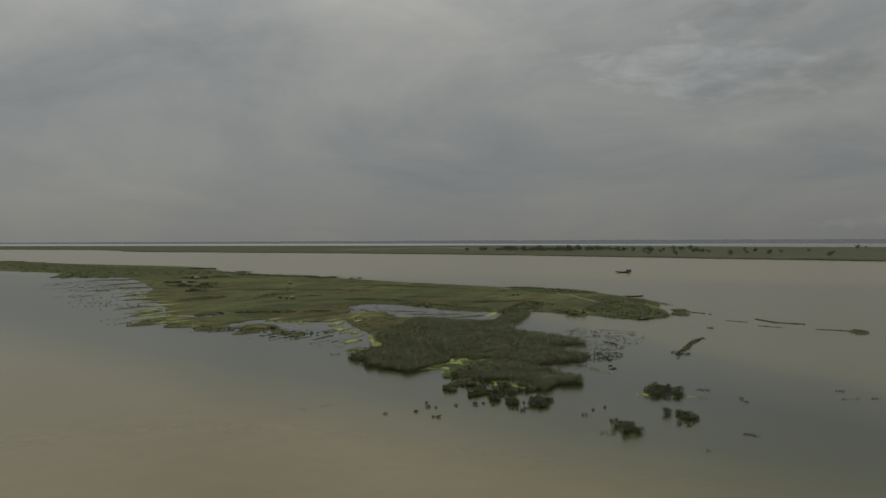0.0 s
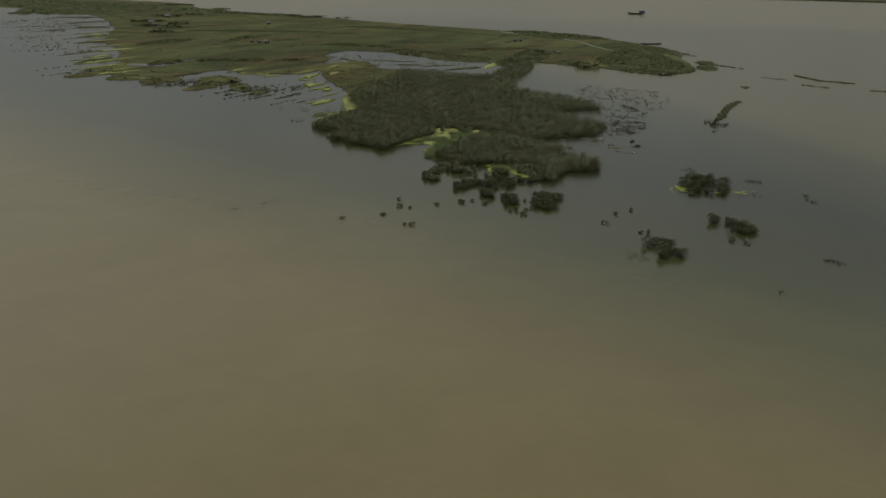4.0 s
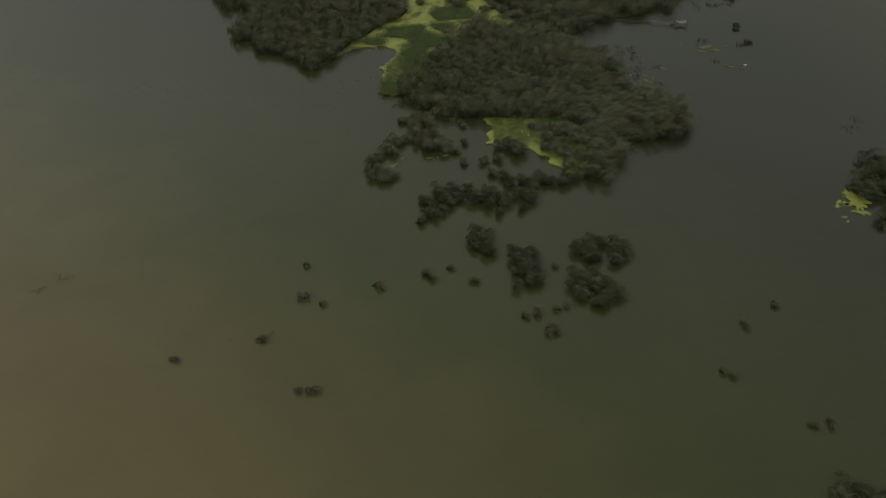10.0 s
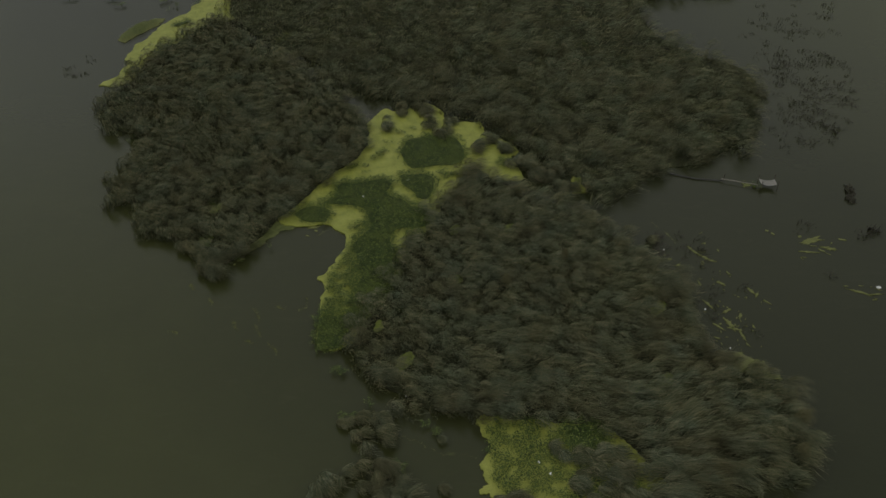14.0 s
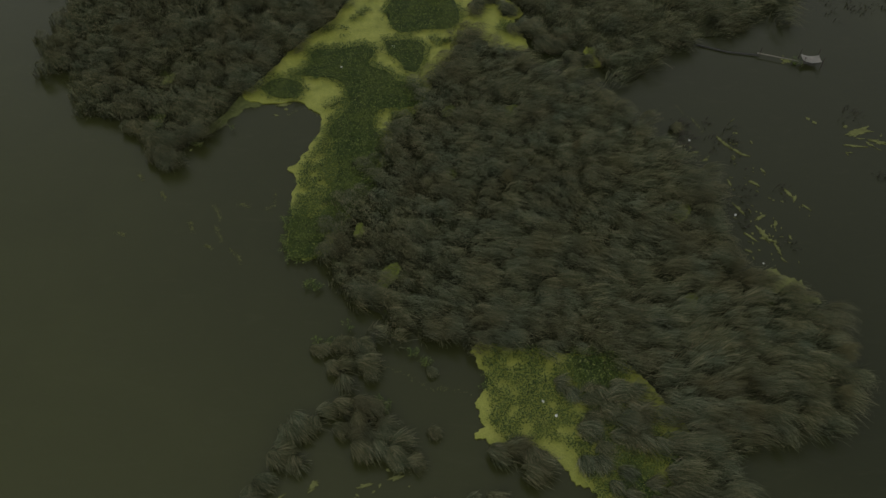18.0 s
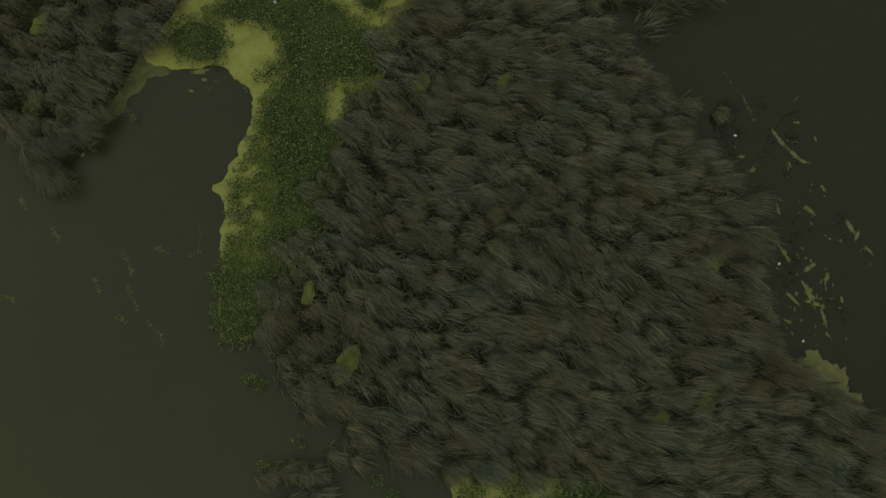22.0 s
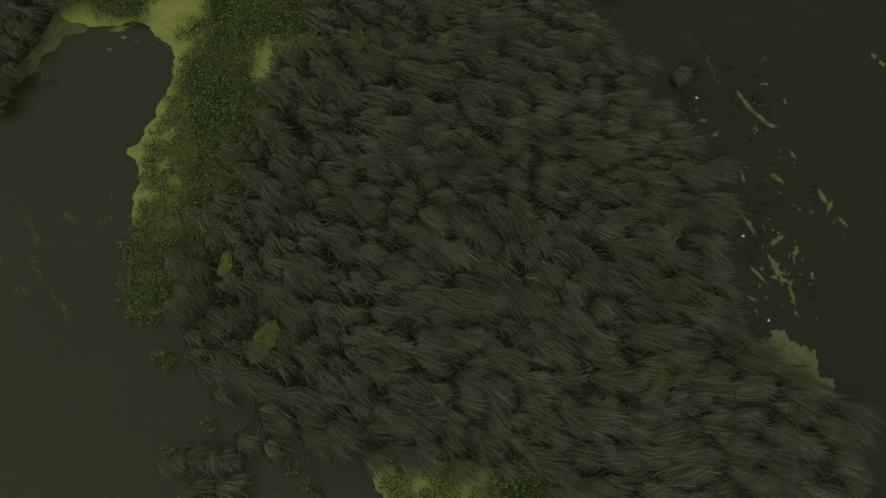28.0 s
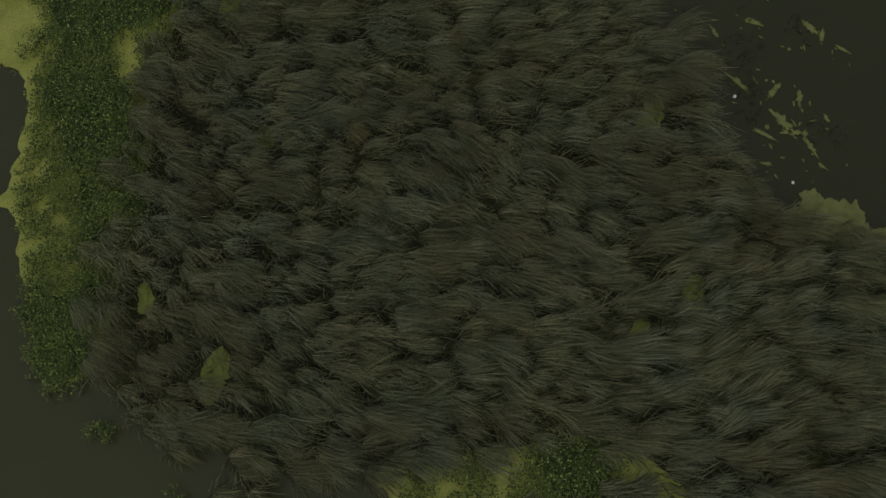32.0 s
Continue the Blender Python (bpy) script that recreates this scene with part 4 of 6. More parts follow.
NEAR_BUSHES = [(6.2, 137.1, 0.76), (6.7, 136.3, 0.85), (6.5, 135.3, 0.8), (7.3, 135.2, 0.95), (7.7, 134.6, 0.8), (9.3, 134.1, 0.85), (10.0, 134.3, 0.85), (10.6, 133.7, 0.9), (9.5, 132.9, 0.9), (10.2, 132.5, 1.0), (10.8, 132.2, 0.85), (10.0, 131.2, 0.9), (10.6, 130.7, 0.8), (14.8, 135.5, 0.85), (15.3, 134.9, 1.0), (14.6, 134.2, 0.9), (15.8, 135.8, 0.8),
               (16.5, 135.5, 0.8), (15.0, 133.3, 0.8), (17.0, 134.5, 0.9), (17.5, 134.0, 0.6), (16.9, 133.1, 0.8), (14.1, 131.1, 0.8), (14.7, 130.6, 0.95), (14.0, 129.7, 0.9), (14.8, 129.5, 1.0), (15.3, 129.0, 0.9), (16.1, 130.4, 0.9), (16.1, 129.0, 0.85), (15.1, 131.3, 0.7), (14.6, 128.3, 0.8), (3.3, 131.5, 0.7), (2.8, 131.9, 0.6), (6.5, 131.1, 0.75), (4.4, 132.6, 0.35), (12.3, 132.8, 0.4), (12.2, 127.7, 0.7), (10.7, 127, 0.7), (9.6, 126.8, 0.4), (11.3, 125.3, 0.5)]
MID_BUSHES = [(-0.9, 130.7, 0.6), (-5.6, 129.5, 0.6), (-7.9, 124.7, 0.5), (-6.4, 133.3, 0.3), (-4.5, 128.5, 0.3), (21.7, 121.3, 0.6), (26.7, 127.6, 0.4), (24.4, 125.7, 0.4), (25.8, 116.9, 0.42), (26.9, 116.7, 0.35), (-13.4, 123, 0.3), (-8.1, 124.9, 0.35), (-4, 120.1, 0.5), (-4.8, 120, 0.42), (37.2, 121.9, 1.1), (38.6, 121.2, 0.8), (39.5, 118.9, 1.4), (40.8, 117.4, 1.1), (39, 117, 0.9), (37, 113.9, 0.7), (38, 112.5, 0.6), (26.6, 111.6, 1.2), (11.2, 125.7, 0.5)]
OUTER_BUSHES = [(27.7, 110.6, 1.1), (27.4, 108.0, 1.4), (28.4, 107.0, 1.1), (26.3, 106.4, 0.8), (38.7, 141.7, 1.26), (39.6, 144.6, 1.35), (41.4, 146.8, 1.35), (43.2, 145.8, 1.35), (44.2, 143.2, 1.26), (43.8, 140.5, 1.17),
                (43.2, 138.2, 0.90), (40.7, 142.5, 1.17), (41.7, 144.1, 1.26), (39.4, 138.9, 1.08), (40.7, 138.1, 0.90), (38.6, 137.6, 0.72), (41.4, 146.0, 1.1)]


def reed_tuft(x, y, r, words, full=1.0, mat=REED, high=1.0):
    ob = thing("reed_tuft", pose(x, y, 0), words, "reed tuft", "reed tufts standing in the water")
    bm = bmesh.new()
    got = bmesh.ops.create_icosphere(bm, subdivisions=2, radius=1.0)["verts"]
    for v in got:
        k = 1 + 0.35 * noise.noise(v.co * 1.7 + Vector((x, y, 0)))
        v.co = Vector((v.co.x * r * 0.32 * k, v.co.y * r * 0.32 * k, v.co.z * 0.12))
    part("root_clump", bm, PEAT, ob)
    roots = rng.normal(0, 0.4 * r, (max(2, int(4.5 * r)), 2))
    v, f = blades(roots - WIND * 0.35 * r, int((115 + 40 * r) * full), rng.uniform(0.7, 1.15, len(roots)) * (0.5 + 0.52 * r), 0.021 / full ** 0.4, 0.3 * r, rng, levels=4, dome=rng.uniform(0.4, 1.0, len(roots)) * 0.9 * r * high,
                  flare=0.36, comb=0.13, veer=0.45, lean=(36, 132), curl=0.3)
    tagged(add_mesh("foliage", mesh_of("foliage", v, f, mat), ob), kind="stuff")
    v, f = blades(roots - WIND * 0.1 * r, int((32 + 14 * r) * full), (0.3 + 0.6 * r) * rng.uniform(0.8, 1.1, len(roots)), 0.028, 0.36 * r, rng, levels=3, lean=(22, 88), flare=0.7)
    tagged(add_mesh("stem", mesh_of("stem", v, f, mat), ob), kind="stuff")
    return ob


for x, y, r in ROW_TUFTS + POOL_TUFTS + CHANNEL_TUFTS:
    reed_tuft(x, y, r, "wind-bent reed tuft standing in open water")
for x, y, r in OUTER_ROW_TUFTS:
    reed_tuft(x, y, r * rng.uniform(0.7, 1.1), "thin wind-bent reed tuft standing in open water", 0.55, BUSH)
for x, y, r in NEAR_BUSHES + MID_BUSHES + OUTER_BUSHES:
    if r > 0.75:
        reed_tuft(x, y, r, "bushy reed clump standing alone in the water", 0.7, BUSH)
    else:
        reed_tuft(x, y, r * 0.85, "small half-drowned reed tuft standing alone in the water", 0.22, HALF_DROWNED, 0.6)

# ---- scrub and sedge on the meadow island ----
def hummocks(line, tall, rng):
    """A closed mass of low plants: overlapping lumps of uneven size and height."""
    wide = tall * (2.7 if tall < 1.4 else 4.4)
    pts = scatter(line, wide, rng, 0.9)
    n = len(pts)
    a = rng.uniform(0, 2 * np.pi, (n, 1)) + np.arange(5) / 5 * 2 * np.pi
    reach = wide * rng.uniform(0.5, 0.95, (n, 1)) * rng.uniform(0.7, 1.2, (n, 5))
    top = tall * rng.uniform(0.5, 1.25, n)
    foot = np.stack([pts[:, :1] + reach * np.cos(a), pts[:, 1:] + reach * np.sin(a), np.full((n, 5), 0.05)], 2)
    waist = np.stack([pts[:, :1] + 0.66 * reach * np.cos(a), pts[:, 1:] + 0.66 * reach * np.sin(a), top[:, None] * rng.uniform(0.55, 0.95, (n, 5))], 2)
    cap = np.concatenate([pts, top[:, None]], 1)[:, None]
    v = np.concatenate([foot, waist, cap], 1)
    start = (np.arange(n) * 11)[:, None]
    quads = np.concatenate([start + np.array([k, (k + 1) % 5, 5 + (k + 1) % 5, 5 + k]) for k in range(5)])
    tris = np.concatenate([start + np.array([5 + k, 5 + (k + 1) % 5, 10]) for k in range(5)])
    return mesh_of("undergrowth", v.reshape(-1, 3), [quads, tris], SEDGE_MASS)


def scrub_bed(control, spacing, most, size, words, seed, mat=SCRUB, lean=(25, 80), width=0.14, wobble=1.5, mass=0.0):
    line = outline(control, wobble, 3.0, seed)
    pts = strew(line, spacing, rng)
    thick = np.array([noise.noise(Vector((x / (spacing * 6), y / (spacing * 6), seed))) for x, y in pts]) > -0.25
    pts = pts[thick] if thick.any() else pts
    most = int(most * (0.6 if mass else 0.85))
    v, f = blades(pts, rng.integers(most // 2, most, len(pts)), rng.uniform(0.6, 1.2, len(pts)) * size, width, spacing * 0.7, rng, levels=3, lean=lean, dome=size * 0.3, flare=1.2)
    bed = tagged(new("sedge_bed", mesh_of("sedge_bed", v, f, mat)), words, "sedge", "sedge beds", "stuff")
    if mass:
        tagged(add_mesh("undergrowth", hummocks(line, mass, rng), bed), kind="stuff")
    return bed


scrub_bed([(31, 335), (40, 350), (46, 385), (38, 396), (29, 362), (20, 332)], 1.3, 20, 1.2, "dark sedge on the neck of land by the pond", 51.0, mass=0.6)
scrub_bed([(61, 318), (68, 305), (76, 302), (87, 313), (91, 334), (90, 372), (80, 400), (72, 382), (63, 362), (60, 342)], 1.5, 18, 1.1, "dark sedge on the low spit", 52.0, mass=0.55)
scrub_bed([(44, 334), (53, 328), (55, 338), (46, 343)], 1.6, 24, 1.3, "small patch of sedge on the shore", 53.0, mass=0.6)
scrub_bed([(-24, 388), (-6, 360), (14, 345), (20, 355), (2, 375), (-16, 398)], 1.6, 20, 0.9, "brownish sedge along the pond shore", 54.0, BROWN_SEDGE, mass=0.45)
scrub_bed([(-250, 765), (-300, 722), (-345, 730), (-385, 835), (-450, 885), (-520, 970), (-900, 1190), (-1050, 1460), (-730, 1368), (-620, 1258), (-530, 1165), (-420, 1030), (-350, 962), (-310, 945), (-262, 880), (-200, 800), (-215, 770)], 10.0, 12, 1.9, "dark belt of tall sedge on the far shore", 55.0, width=0.7, wobble=9, mass=1.5)
scrub_bed([(-205, 790), (-150, 735), (-112, 712), (-120, 700), (-180, 740)], 4.0, 16, 2.0, "dark sedge on the far shore", 56.0, width=0.5, mass=1.2)
scrub_bed([(40, 525), (60, 516), (84, 470), (80, 462), (55, 500)], 2.4, 18, 1.6, "sedge along the back shore", 57.0, width=0.35, mass=0.8)
pts = strew(meadow, 3.4, rng)
rough_ground = np.array([noise.noise(Vector((x * 0.012, y * 0.035, 4.0))) + 0.5 * noise.noise(Vector((x * 0.05, y * 0.09, 8.0))) for x, y in pts])
pts = pts[(rough_ground > 0.38) & (pts[:, 1] < 900)]
v, f = blades(pts, rng.integers(6, 14, len(pts)), rng.uniform(0.25, 0.6, len(pts)), 0.22, 2.2, rng, levels=2, lean=(45, 95), dome=0.12, base=0.1, flare=1.2)
tagged(new("meadow_sedge", mesh_of("meadow_sedge", v, f, SCRUB)), "dark sedge streaks across the meadow", "sedge", kind="stuff")

pts = strew(meadow, 7.0, rng)
pts = pts[(pts[:, 1] < 760)]
v, f = blades(pts, rng.integers(5, 14, len(pts)), rng.uniform(0.3, 0.75, len(pts)), 0.22, 2.2, rng, levels=2, lean=(45, 95), base=0.12, flare=1.0)
tagged(new("meadow_grass", mesh_of("meadow_grass", v, f, GRASS)), "tussocky yellow-green meadow grass", "grass", kind="stuff")


# tussocks that fray the shore lines
near_shore = meadow[(meadow[:, 1] < 480) & (meadow[:, 0] < 60)]
for words, mat, keep, off, size in (("brown tussocks fraying the pond shore", BROWN_SEDGE, (near_shore[:, 0] > -50) & (near_shore[:, 1] > 312), 2.2, 0.5), ("yellow-green tussocks fraying the meadow shore", GRASS, near_shore[:, 0] < -40, 2.8, 0.35)):
    pts = np.repeat(near_shore[keep], 3, 0)
    pts = pts[rng.uniform(0, 1, len(pts)) < 0.75]
    pts = pts + rng.normal(0, off, pts.shape)
    v, f = blades(pts, rng.integers(6, 16, len(pts)), rng.uniform(0.5, 1.2, len(pts)) * size, 0.16, rng.uniform(0.3, 1.3, len(pts)), rng, levels=2, lean=(40, 95), base=0.02, flare=1.2)
    tagged(new("shore_tussocks", mesh_of("shore_tussocks", v, f, mat)), words, "sedge", kind="stuff")


# ---- emergent sprigs and floating weed lines ----
def sprigs(control, spacing, words, seed, size=0.9, count=14, mat=DROWNED, keep=0.1, width=0.05):
    pts = strew(outline(control, 0.6, 1.5, seed), spacing, rng)
    pts = pts if len(pts) else np.array(control, float)
    lump = np.array([noise.noise(Vector((x * 0.35, y * 0.35, seed))) for x, y in pts])
    pts = pts[lump > min(keep, np.median(lump))]
    v, f = blades(pts, rng.integers(count // 2, count, len(pts)), rng.uniform(0.5, 1.1, len(pts)) * size, width, 0.35, rng, levels=3, flare=1.0, lean=(15, 70))
    return tagged(new("sparse_sprigs", mesh_of("sparse_sprigs", v, f, mat)), words, "water weeds", "sprigs in the water", "stuff")


sprigs([(36.4, 187.3), (39, 187.6), (42.7, 192), (44.8, 196), (46, 204), (41.5, 206), (39, 205), (37, 195)], 0.62, "dark sprigs standing in shallow water", 71.0, size=0.3, count=12, keep=-0.2)
sprigs([(33.5, 187.6), (36.6, 187), (38, 195), (41, 210), (39, 212), (36, 198)], 1.0, "thin sprigs along the reed edge", 78.0, size=0.3, count=8, keep=-0.1)
sprigs([(37, 209), (44, 208.6), (48.5, 210), (50, 222), (46, 232), (41, 226), (40, 216)], 0.9, "sparse dark sprigs standing in shallow water", 70.0, size=0.32, count=10, keep=-0.05)
sprigs([(39, 250), (46, 235), (45, 224), (51, 217), (63, 246), (58, 262), (41, 270)], 1.2, "sparse dark sprigs off the reed bed", 72.0, size=0.4, keep=0.0, count=12)
sprigs([(-34.6, 201), (-30.4, 199.6), (-30.2, 208.6), (-32.6, 208.6)], 1.3, "dark weeds just breaking the surface", 69.0, size=0.4, count=9, keep=0.1)
sprigs([(21.2, 172.8), (22.2, 172.8), (22.2, 175.2), (21.2, 175.2)], 0.5, "dark drowned weeds beside the reeds", 68.0, size=0.5, count=12, keep=-0.4)
sprigs([(31.9, 171), (33, 169.4), (33.6, 170), (32.6, 171.4)], 0.5, "dull sunken weed", 67.0, size=0.35, count=8, keep=-0.3)
sprigs([(37.4, 174.6), (38.4, 174.8), (38.7, 175.8), (37.8, 175.6)], 0.4, "dark clump of drifting weeds", 66.0, size=0.5, count=14, keep=-0.4)
sprigs([(-42, 382), (-20, 376), (6, 342), (8, 318), (-14, 318), (-32, 342)], 3.4, "sparse weeds in the pond", 75.0, size=0.6, width=0.1, keep=0.3, count=8)
sprigs([(60, 196), (64, 199), (62, 206), (58.5, 203)], 0.9, "thin sprigs at the end of a weed line", 76.0, keep=-0.1)
sprigs([(22.3, 175.5), (26.5, 173), (27.5, 166), (25.5, 164), (23.6, 166.5), (22.2, 171)], 0.9, "dull sunken weed beside the reeds", 77.0, size=0.35, count=9, keep=0.12)


def weed_line(control, width, words, seed, size=0.8, spacing=0.9, count=18, keep=-0.14, mat=SCRUB):
    c = np.array(control, float)
    pts = []
    for a, b in zip(c[:-1], c[1:]):
        k = int(np.linalg.norm(b - a) / spacing * 3) + 2
        pts.append(a + (b - a) * np.linspace(0, 1, k)[:, None] + rng.normal(0, width * 0.35, (k, 2)))
    pts = np.concatenate(pts)
    pts = pts[np.array([noise.noise(Vector((x * 0.3, y * 0.3, seed))) for x, y in pts]) > keep]
    v, f = blades(pts, count, rng.uniform(0.35, 1.1, len(pts)) * size * 0.6, 0.1, 0.3, rng, levels=3, flare=1.3, lean=(30, 90))
    return tagged(new("weed_line", mesh_of("weed_line", v, f, mat)), words, "floating weeds", "floating weed lines", "stuff")


def weed_drifts(control, count, words, seed, size, reach):
    """Short drifts of low weeds that lie along the shore."""
    line = outline(control, 2.0, 4.0, seed)
    lo, hi = line.min(0), line.max(0)
    mids = rng.uniform(lo, hi, (count * 6, 2))
    mids = mids[inside(line, mids)][:count]
    pts = []
    for mid in mids:
        k = rng.integers(6, 18)
        run = rng.normal(0, 1, (k, 2)) * np.array([reach * rng.uniform(0.8, 2.2), reach * 0.12])
        run = run @ np.array([[0.44, 0.9], [-0.9, 0.44]])
        pts.append(mid + run)
    pts = np.concatenate(pts)
    v, f = blades(pts, 10, rng.uniform(0.4, 1.0, len(pts)) * size, size * 0.22, size * 0.7, rng, levels=2, flare=1.5, lean=(30, 85))
    return tagged(new("weed_drift", mesh_of("weed_drift", v, f, SCRUB)), words, "floating weeds", "weed drifts off the meadow", "stuff")


weed_drifts([(-118, 296), (-150, 345), (-180, 400), (-230, 490), (-300, 620), (-280, 690), (-200, 540), (-150, 425), (-130, 345)], 80, "dark weed drifts in the shallows off the meadow", 73.0, 0.6, 5.0)
weed_drifts([(-46, 246), (-70, 256), (-92, 274), (-86, 292), (-70, 272), (-56, 264), (-40, 262)], 34, "dark weed drifts in front of the meadow", 74.0, 0.6, 2.6)
weed_drifts([(-34, 228), (-46, 236), (-62, 244), (-56, 256), (-38, 250)], 14, "scattered weeds in front of the meadow", 79.0, 0.45, 1.5)
ISLETS = (
    ([(-73, 255), (-67, 259), (-66, 266), (-62, 274), (-64, 284), (-70, 291), (-76, 288), (-76, 280), (-73, 270)], "green grassy islet off the meadow shore"),
    ([(-89, 268), (-85, 269), (-81, 281), (-86, 286), (-91, 280)], "small grassy islet off the meadow shore"),
    ([(-105, 281), (-103, 290), (-98, 292), (-91, 283), (-96, 278)], "low grassy islet edged with duckweed"),
    ([(-120, 287), (-119, 298), (-113, 308), (-111, 296), (-115, 285)], "low brown islet of sedge"),
    ([(-65, 278), (-61, 273), (-55, 260), (-59, 255)], "narrow islet of grass in the shallows"),
    ([(-53, 254), (-50, 258), (-49, 250), (-52, 247)], "tiny islet of grass in the shallows"),
    ([(-133, 325), (-134, 340), (-130, 353), (-129, 340)], "narrow strip of sedge in the shallows"),
    ([(-122, 306), (-120, 316), (-116, 321), (-117, 310)], "narrow strip of sedge in the shallows"))
for k, (x, y, rx, ry, turn) in enumerate(((-178, 474, 19, 4.5, 66), (-212, 545, 12, 7, 40), (-238, 604, 26, 5, 74), (-166, 428, 9, 3, 30), (-268, 668, 16, 9, 20), (-222, 518, 6, 3, 60), (-149, 374, 12, 1.6, 72))):
    shore = ragged(x, y, rx, ry, turn, x, 80, 0.8)
    tagged(new("ground_islet", sheet("ground_islet", shore, 0.09 + 0.004 * k, -0.2, MEADOW)), "torn strip of bog off the meadow shore", "islet", kind="structure")
    scrub_bed(ring(x, y, rx * 0.7, ry * 0.6, turn, 9), 2.4, 10, 0.6, "low sedge on a strip of bog", x + 0.7, BROWN_SEDGE if k % 3 == 0 else SCRUB, width=0.3, wobble=0.8)
for control, words in ISLETS:
    x = control[0][0]
    tagged(new("ground_islet", sheet("ground_islet", outline(control, 1.1, 0.7, x), 0.1, -0.2, MEADOW)), words, "islet", kind="structure")
    scrub_bed(control, 1.9, 12, 0.5, "low sedge on a grassy islet", x, width=0.25, wobble=0.4)
tagged(new("ground_neck", sheet("ground_neck", outline([(-36, 283), (-41, 305), (-44, 316), (-40, 336), (-29, 338), (-22, 318), (-12, 310), (-13, 294), (-18, 274), (-23, 258), (-27, 256), (-29, 262)], 1.2, 1.2, 61), 0.12, -0.2, MEADOW)),
       "boggy brown neck between reeds and meadow", "bog", kind="structure")
scrub_bed([(-36, 283), (-40, 305), (-36, 330), (-29, 336), (-22, 318), (-12, 310), (-13, 294), (-18, 274), (-23, 258), (-27, 258), (-29, 264)], 1.7, 14, 0.45, "brown sedge between the reeds and the meadow", 62.0, BROWN_SEDGE, lean=(40, 92), width=0.2)
for k, (x, y) in enumerate([(-38, 352), (-32, 343), (-21, 345), (-12, 330), (-2, 327), (8, 318), (-25, 326)]):
    shore = ragged(x, y, 3.5 + k % 3 * 2.0, 1.2 + k % 2, 120 + 20 * k, x + 3, 60, 0.9)
    tagged(new("ground_islet", sheet("ground_islet", shore, 0.08 + 0.004 * k, -0.2, MEADOW)), "ragged islet of sedge in the pond", "islet", kind="structure")
    scrub_bed(ring(x, y, 2.6, 1.0, 120 + 20 * k, 8), 1.6, 10, 0.4, "low sedge in the pond", x + 0.2, width=0.2, wobble=0.4)
DRIFTS = (
    ([(-105, 323), (-96, 333), (-101, 346), (-107, 338)], "brown sedge beside a strip of water", BROWN_SEDGE),
    ([(-140, 410), (-127, 416), (-124, 450), (-138, 443)], "dark sedge drift on the meadow", SCRUB),
    ([(-104, 430), (-91, 476), (-96, 484), (-106, 470)], "dark sedge drift behind the huts", SCRUB),
    ([(-82, 440), (-72, 450), (-73, 458), (-83, 446)], "dark sedge drift on the meadow", SCRUB),
    ([(-62, 420), (-40, 412), (-20, 404), (-24, 414), (-48, 424)], "brown sedge along the old shore", BROWN_SEDGE),
    ([(-150, 520), (-120, 510), (-70, 512), (-80, 520), (-125, 524)], "dark sedge drift on the meadow", SCRUB),
    ([(-178, 545), (-160, 530), (-150, 548), (-165, 562)], "dark sedge round the huts", SCRUB))
STRIPS = (
    ([(-60, 560), (0, 520), (20, 500), (10, 516), (-40, 566)], "sedge drift on the meadow", SCRUB),
    ([(-95, 345), (-60, 352), (-52, 345), (-62, 340), (-88, 336)], "brown sedge drift on the meadow", BROWN_SEDGE),
    ([(10, 400), (36, 410), (40, 402), (20, 392)], "sedge drift on the meadow", BROWN_SEDGE),
    ([(74, 404), (78, 432), (90, 438), (98, 420), (101, 398), (98, 366), (94, 380), (86, 398)], "low sedge strip off the back shore", SCRUB),
    ([(38, 534), (55, 505), (69, 476), (77, 464), (84, 464), (68, 462), (51, 476)], "dark sedge strip along the back shore", SCRUB),
    ([(131.5, 250), (133.2, 246.5), (136.5, 250), (138.5, 256), (137, 260), (134, 256)], "bushy raft of green weeds", SCRUB),
    ([(97, 336), (99, 348), (103, 345), (102, 334)], "small raft of sedge off the spit", SCRUB),
    ([(92, 320), (95, 330), (99, 327), (96, 317)], "small raft of sedge off the spit", SCRUB))
for control, words, mat in DRIFTS + STRIPS:
    scrub_bed(control, 1.8, 20, 0.65, words, control[0][0] + 0.5, mat, width=0.2, wobble=1.2, mass=0.42 if mat is SCRUB else 0.0)
for x, y, rx, ry in ((-210, 685, 12, 5), (-198, 712, 9, 4), (-198, 612, 9, 5), (-207, 608, 5, 4), (-170, 580, 6, 4), (-202, 822, 8, 5), (-102, 684, 14, 3), (-74, 665, 4, 3), (-165, 545, 7, 4), (-155, 500, 6, 3), (-185, 560, 8, 4), (-272, 925, 16, 8), (52, 323, 4, 4)):
    scrub_bed(ring(x, y, rx, ry, 0, 9), 1.7, 16, 2.0, "dark bushes on the meadow", x + 0.3, width=0.35, wobble=1.0, mass=1.3)
tagged(new("water_inlet", sheet("water_inlet", outline([(34.4, 521.1), (46.7, 501.1), (57.9, 476.9), (67.8, 454.9), (73.2, 408.4), (83.7, 384.1), (92.5, 369.1), (91.8, 366), (82.8, 380), (72.2, 403), (66.8, 448), (57.2, 471), (46.1, 495), (34.1, 515)], 0.5, 2.0, 67), 0.19, 0.1, WATER)), "narrow creek behind the low spit", "water", kind="structure")
tagged(new("water_inlet", sheet("water_inlet", outline([(-113, 323), (-104, 319), (-99, 319), (-96, 330), (-91, 349), (-97, 343), (-100, 334), (-105, 328), (-112, 328)], 0.8, 0.8, 63), 0.17, 0.1, WATER)), "narrow strip of flood water in the meadow", "water", kind="structure")
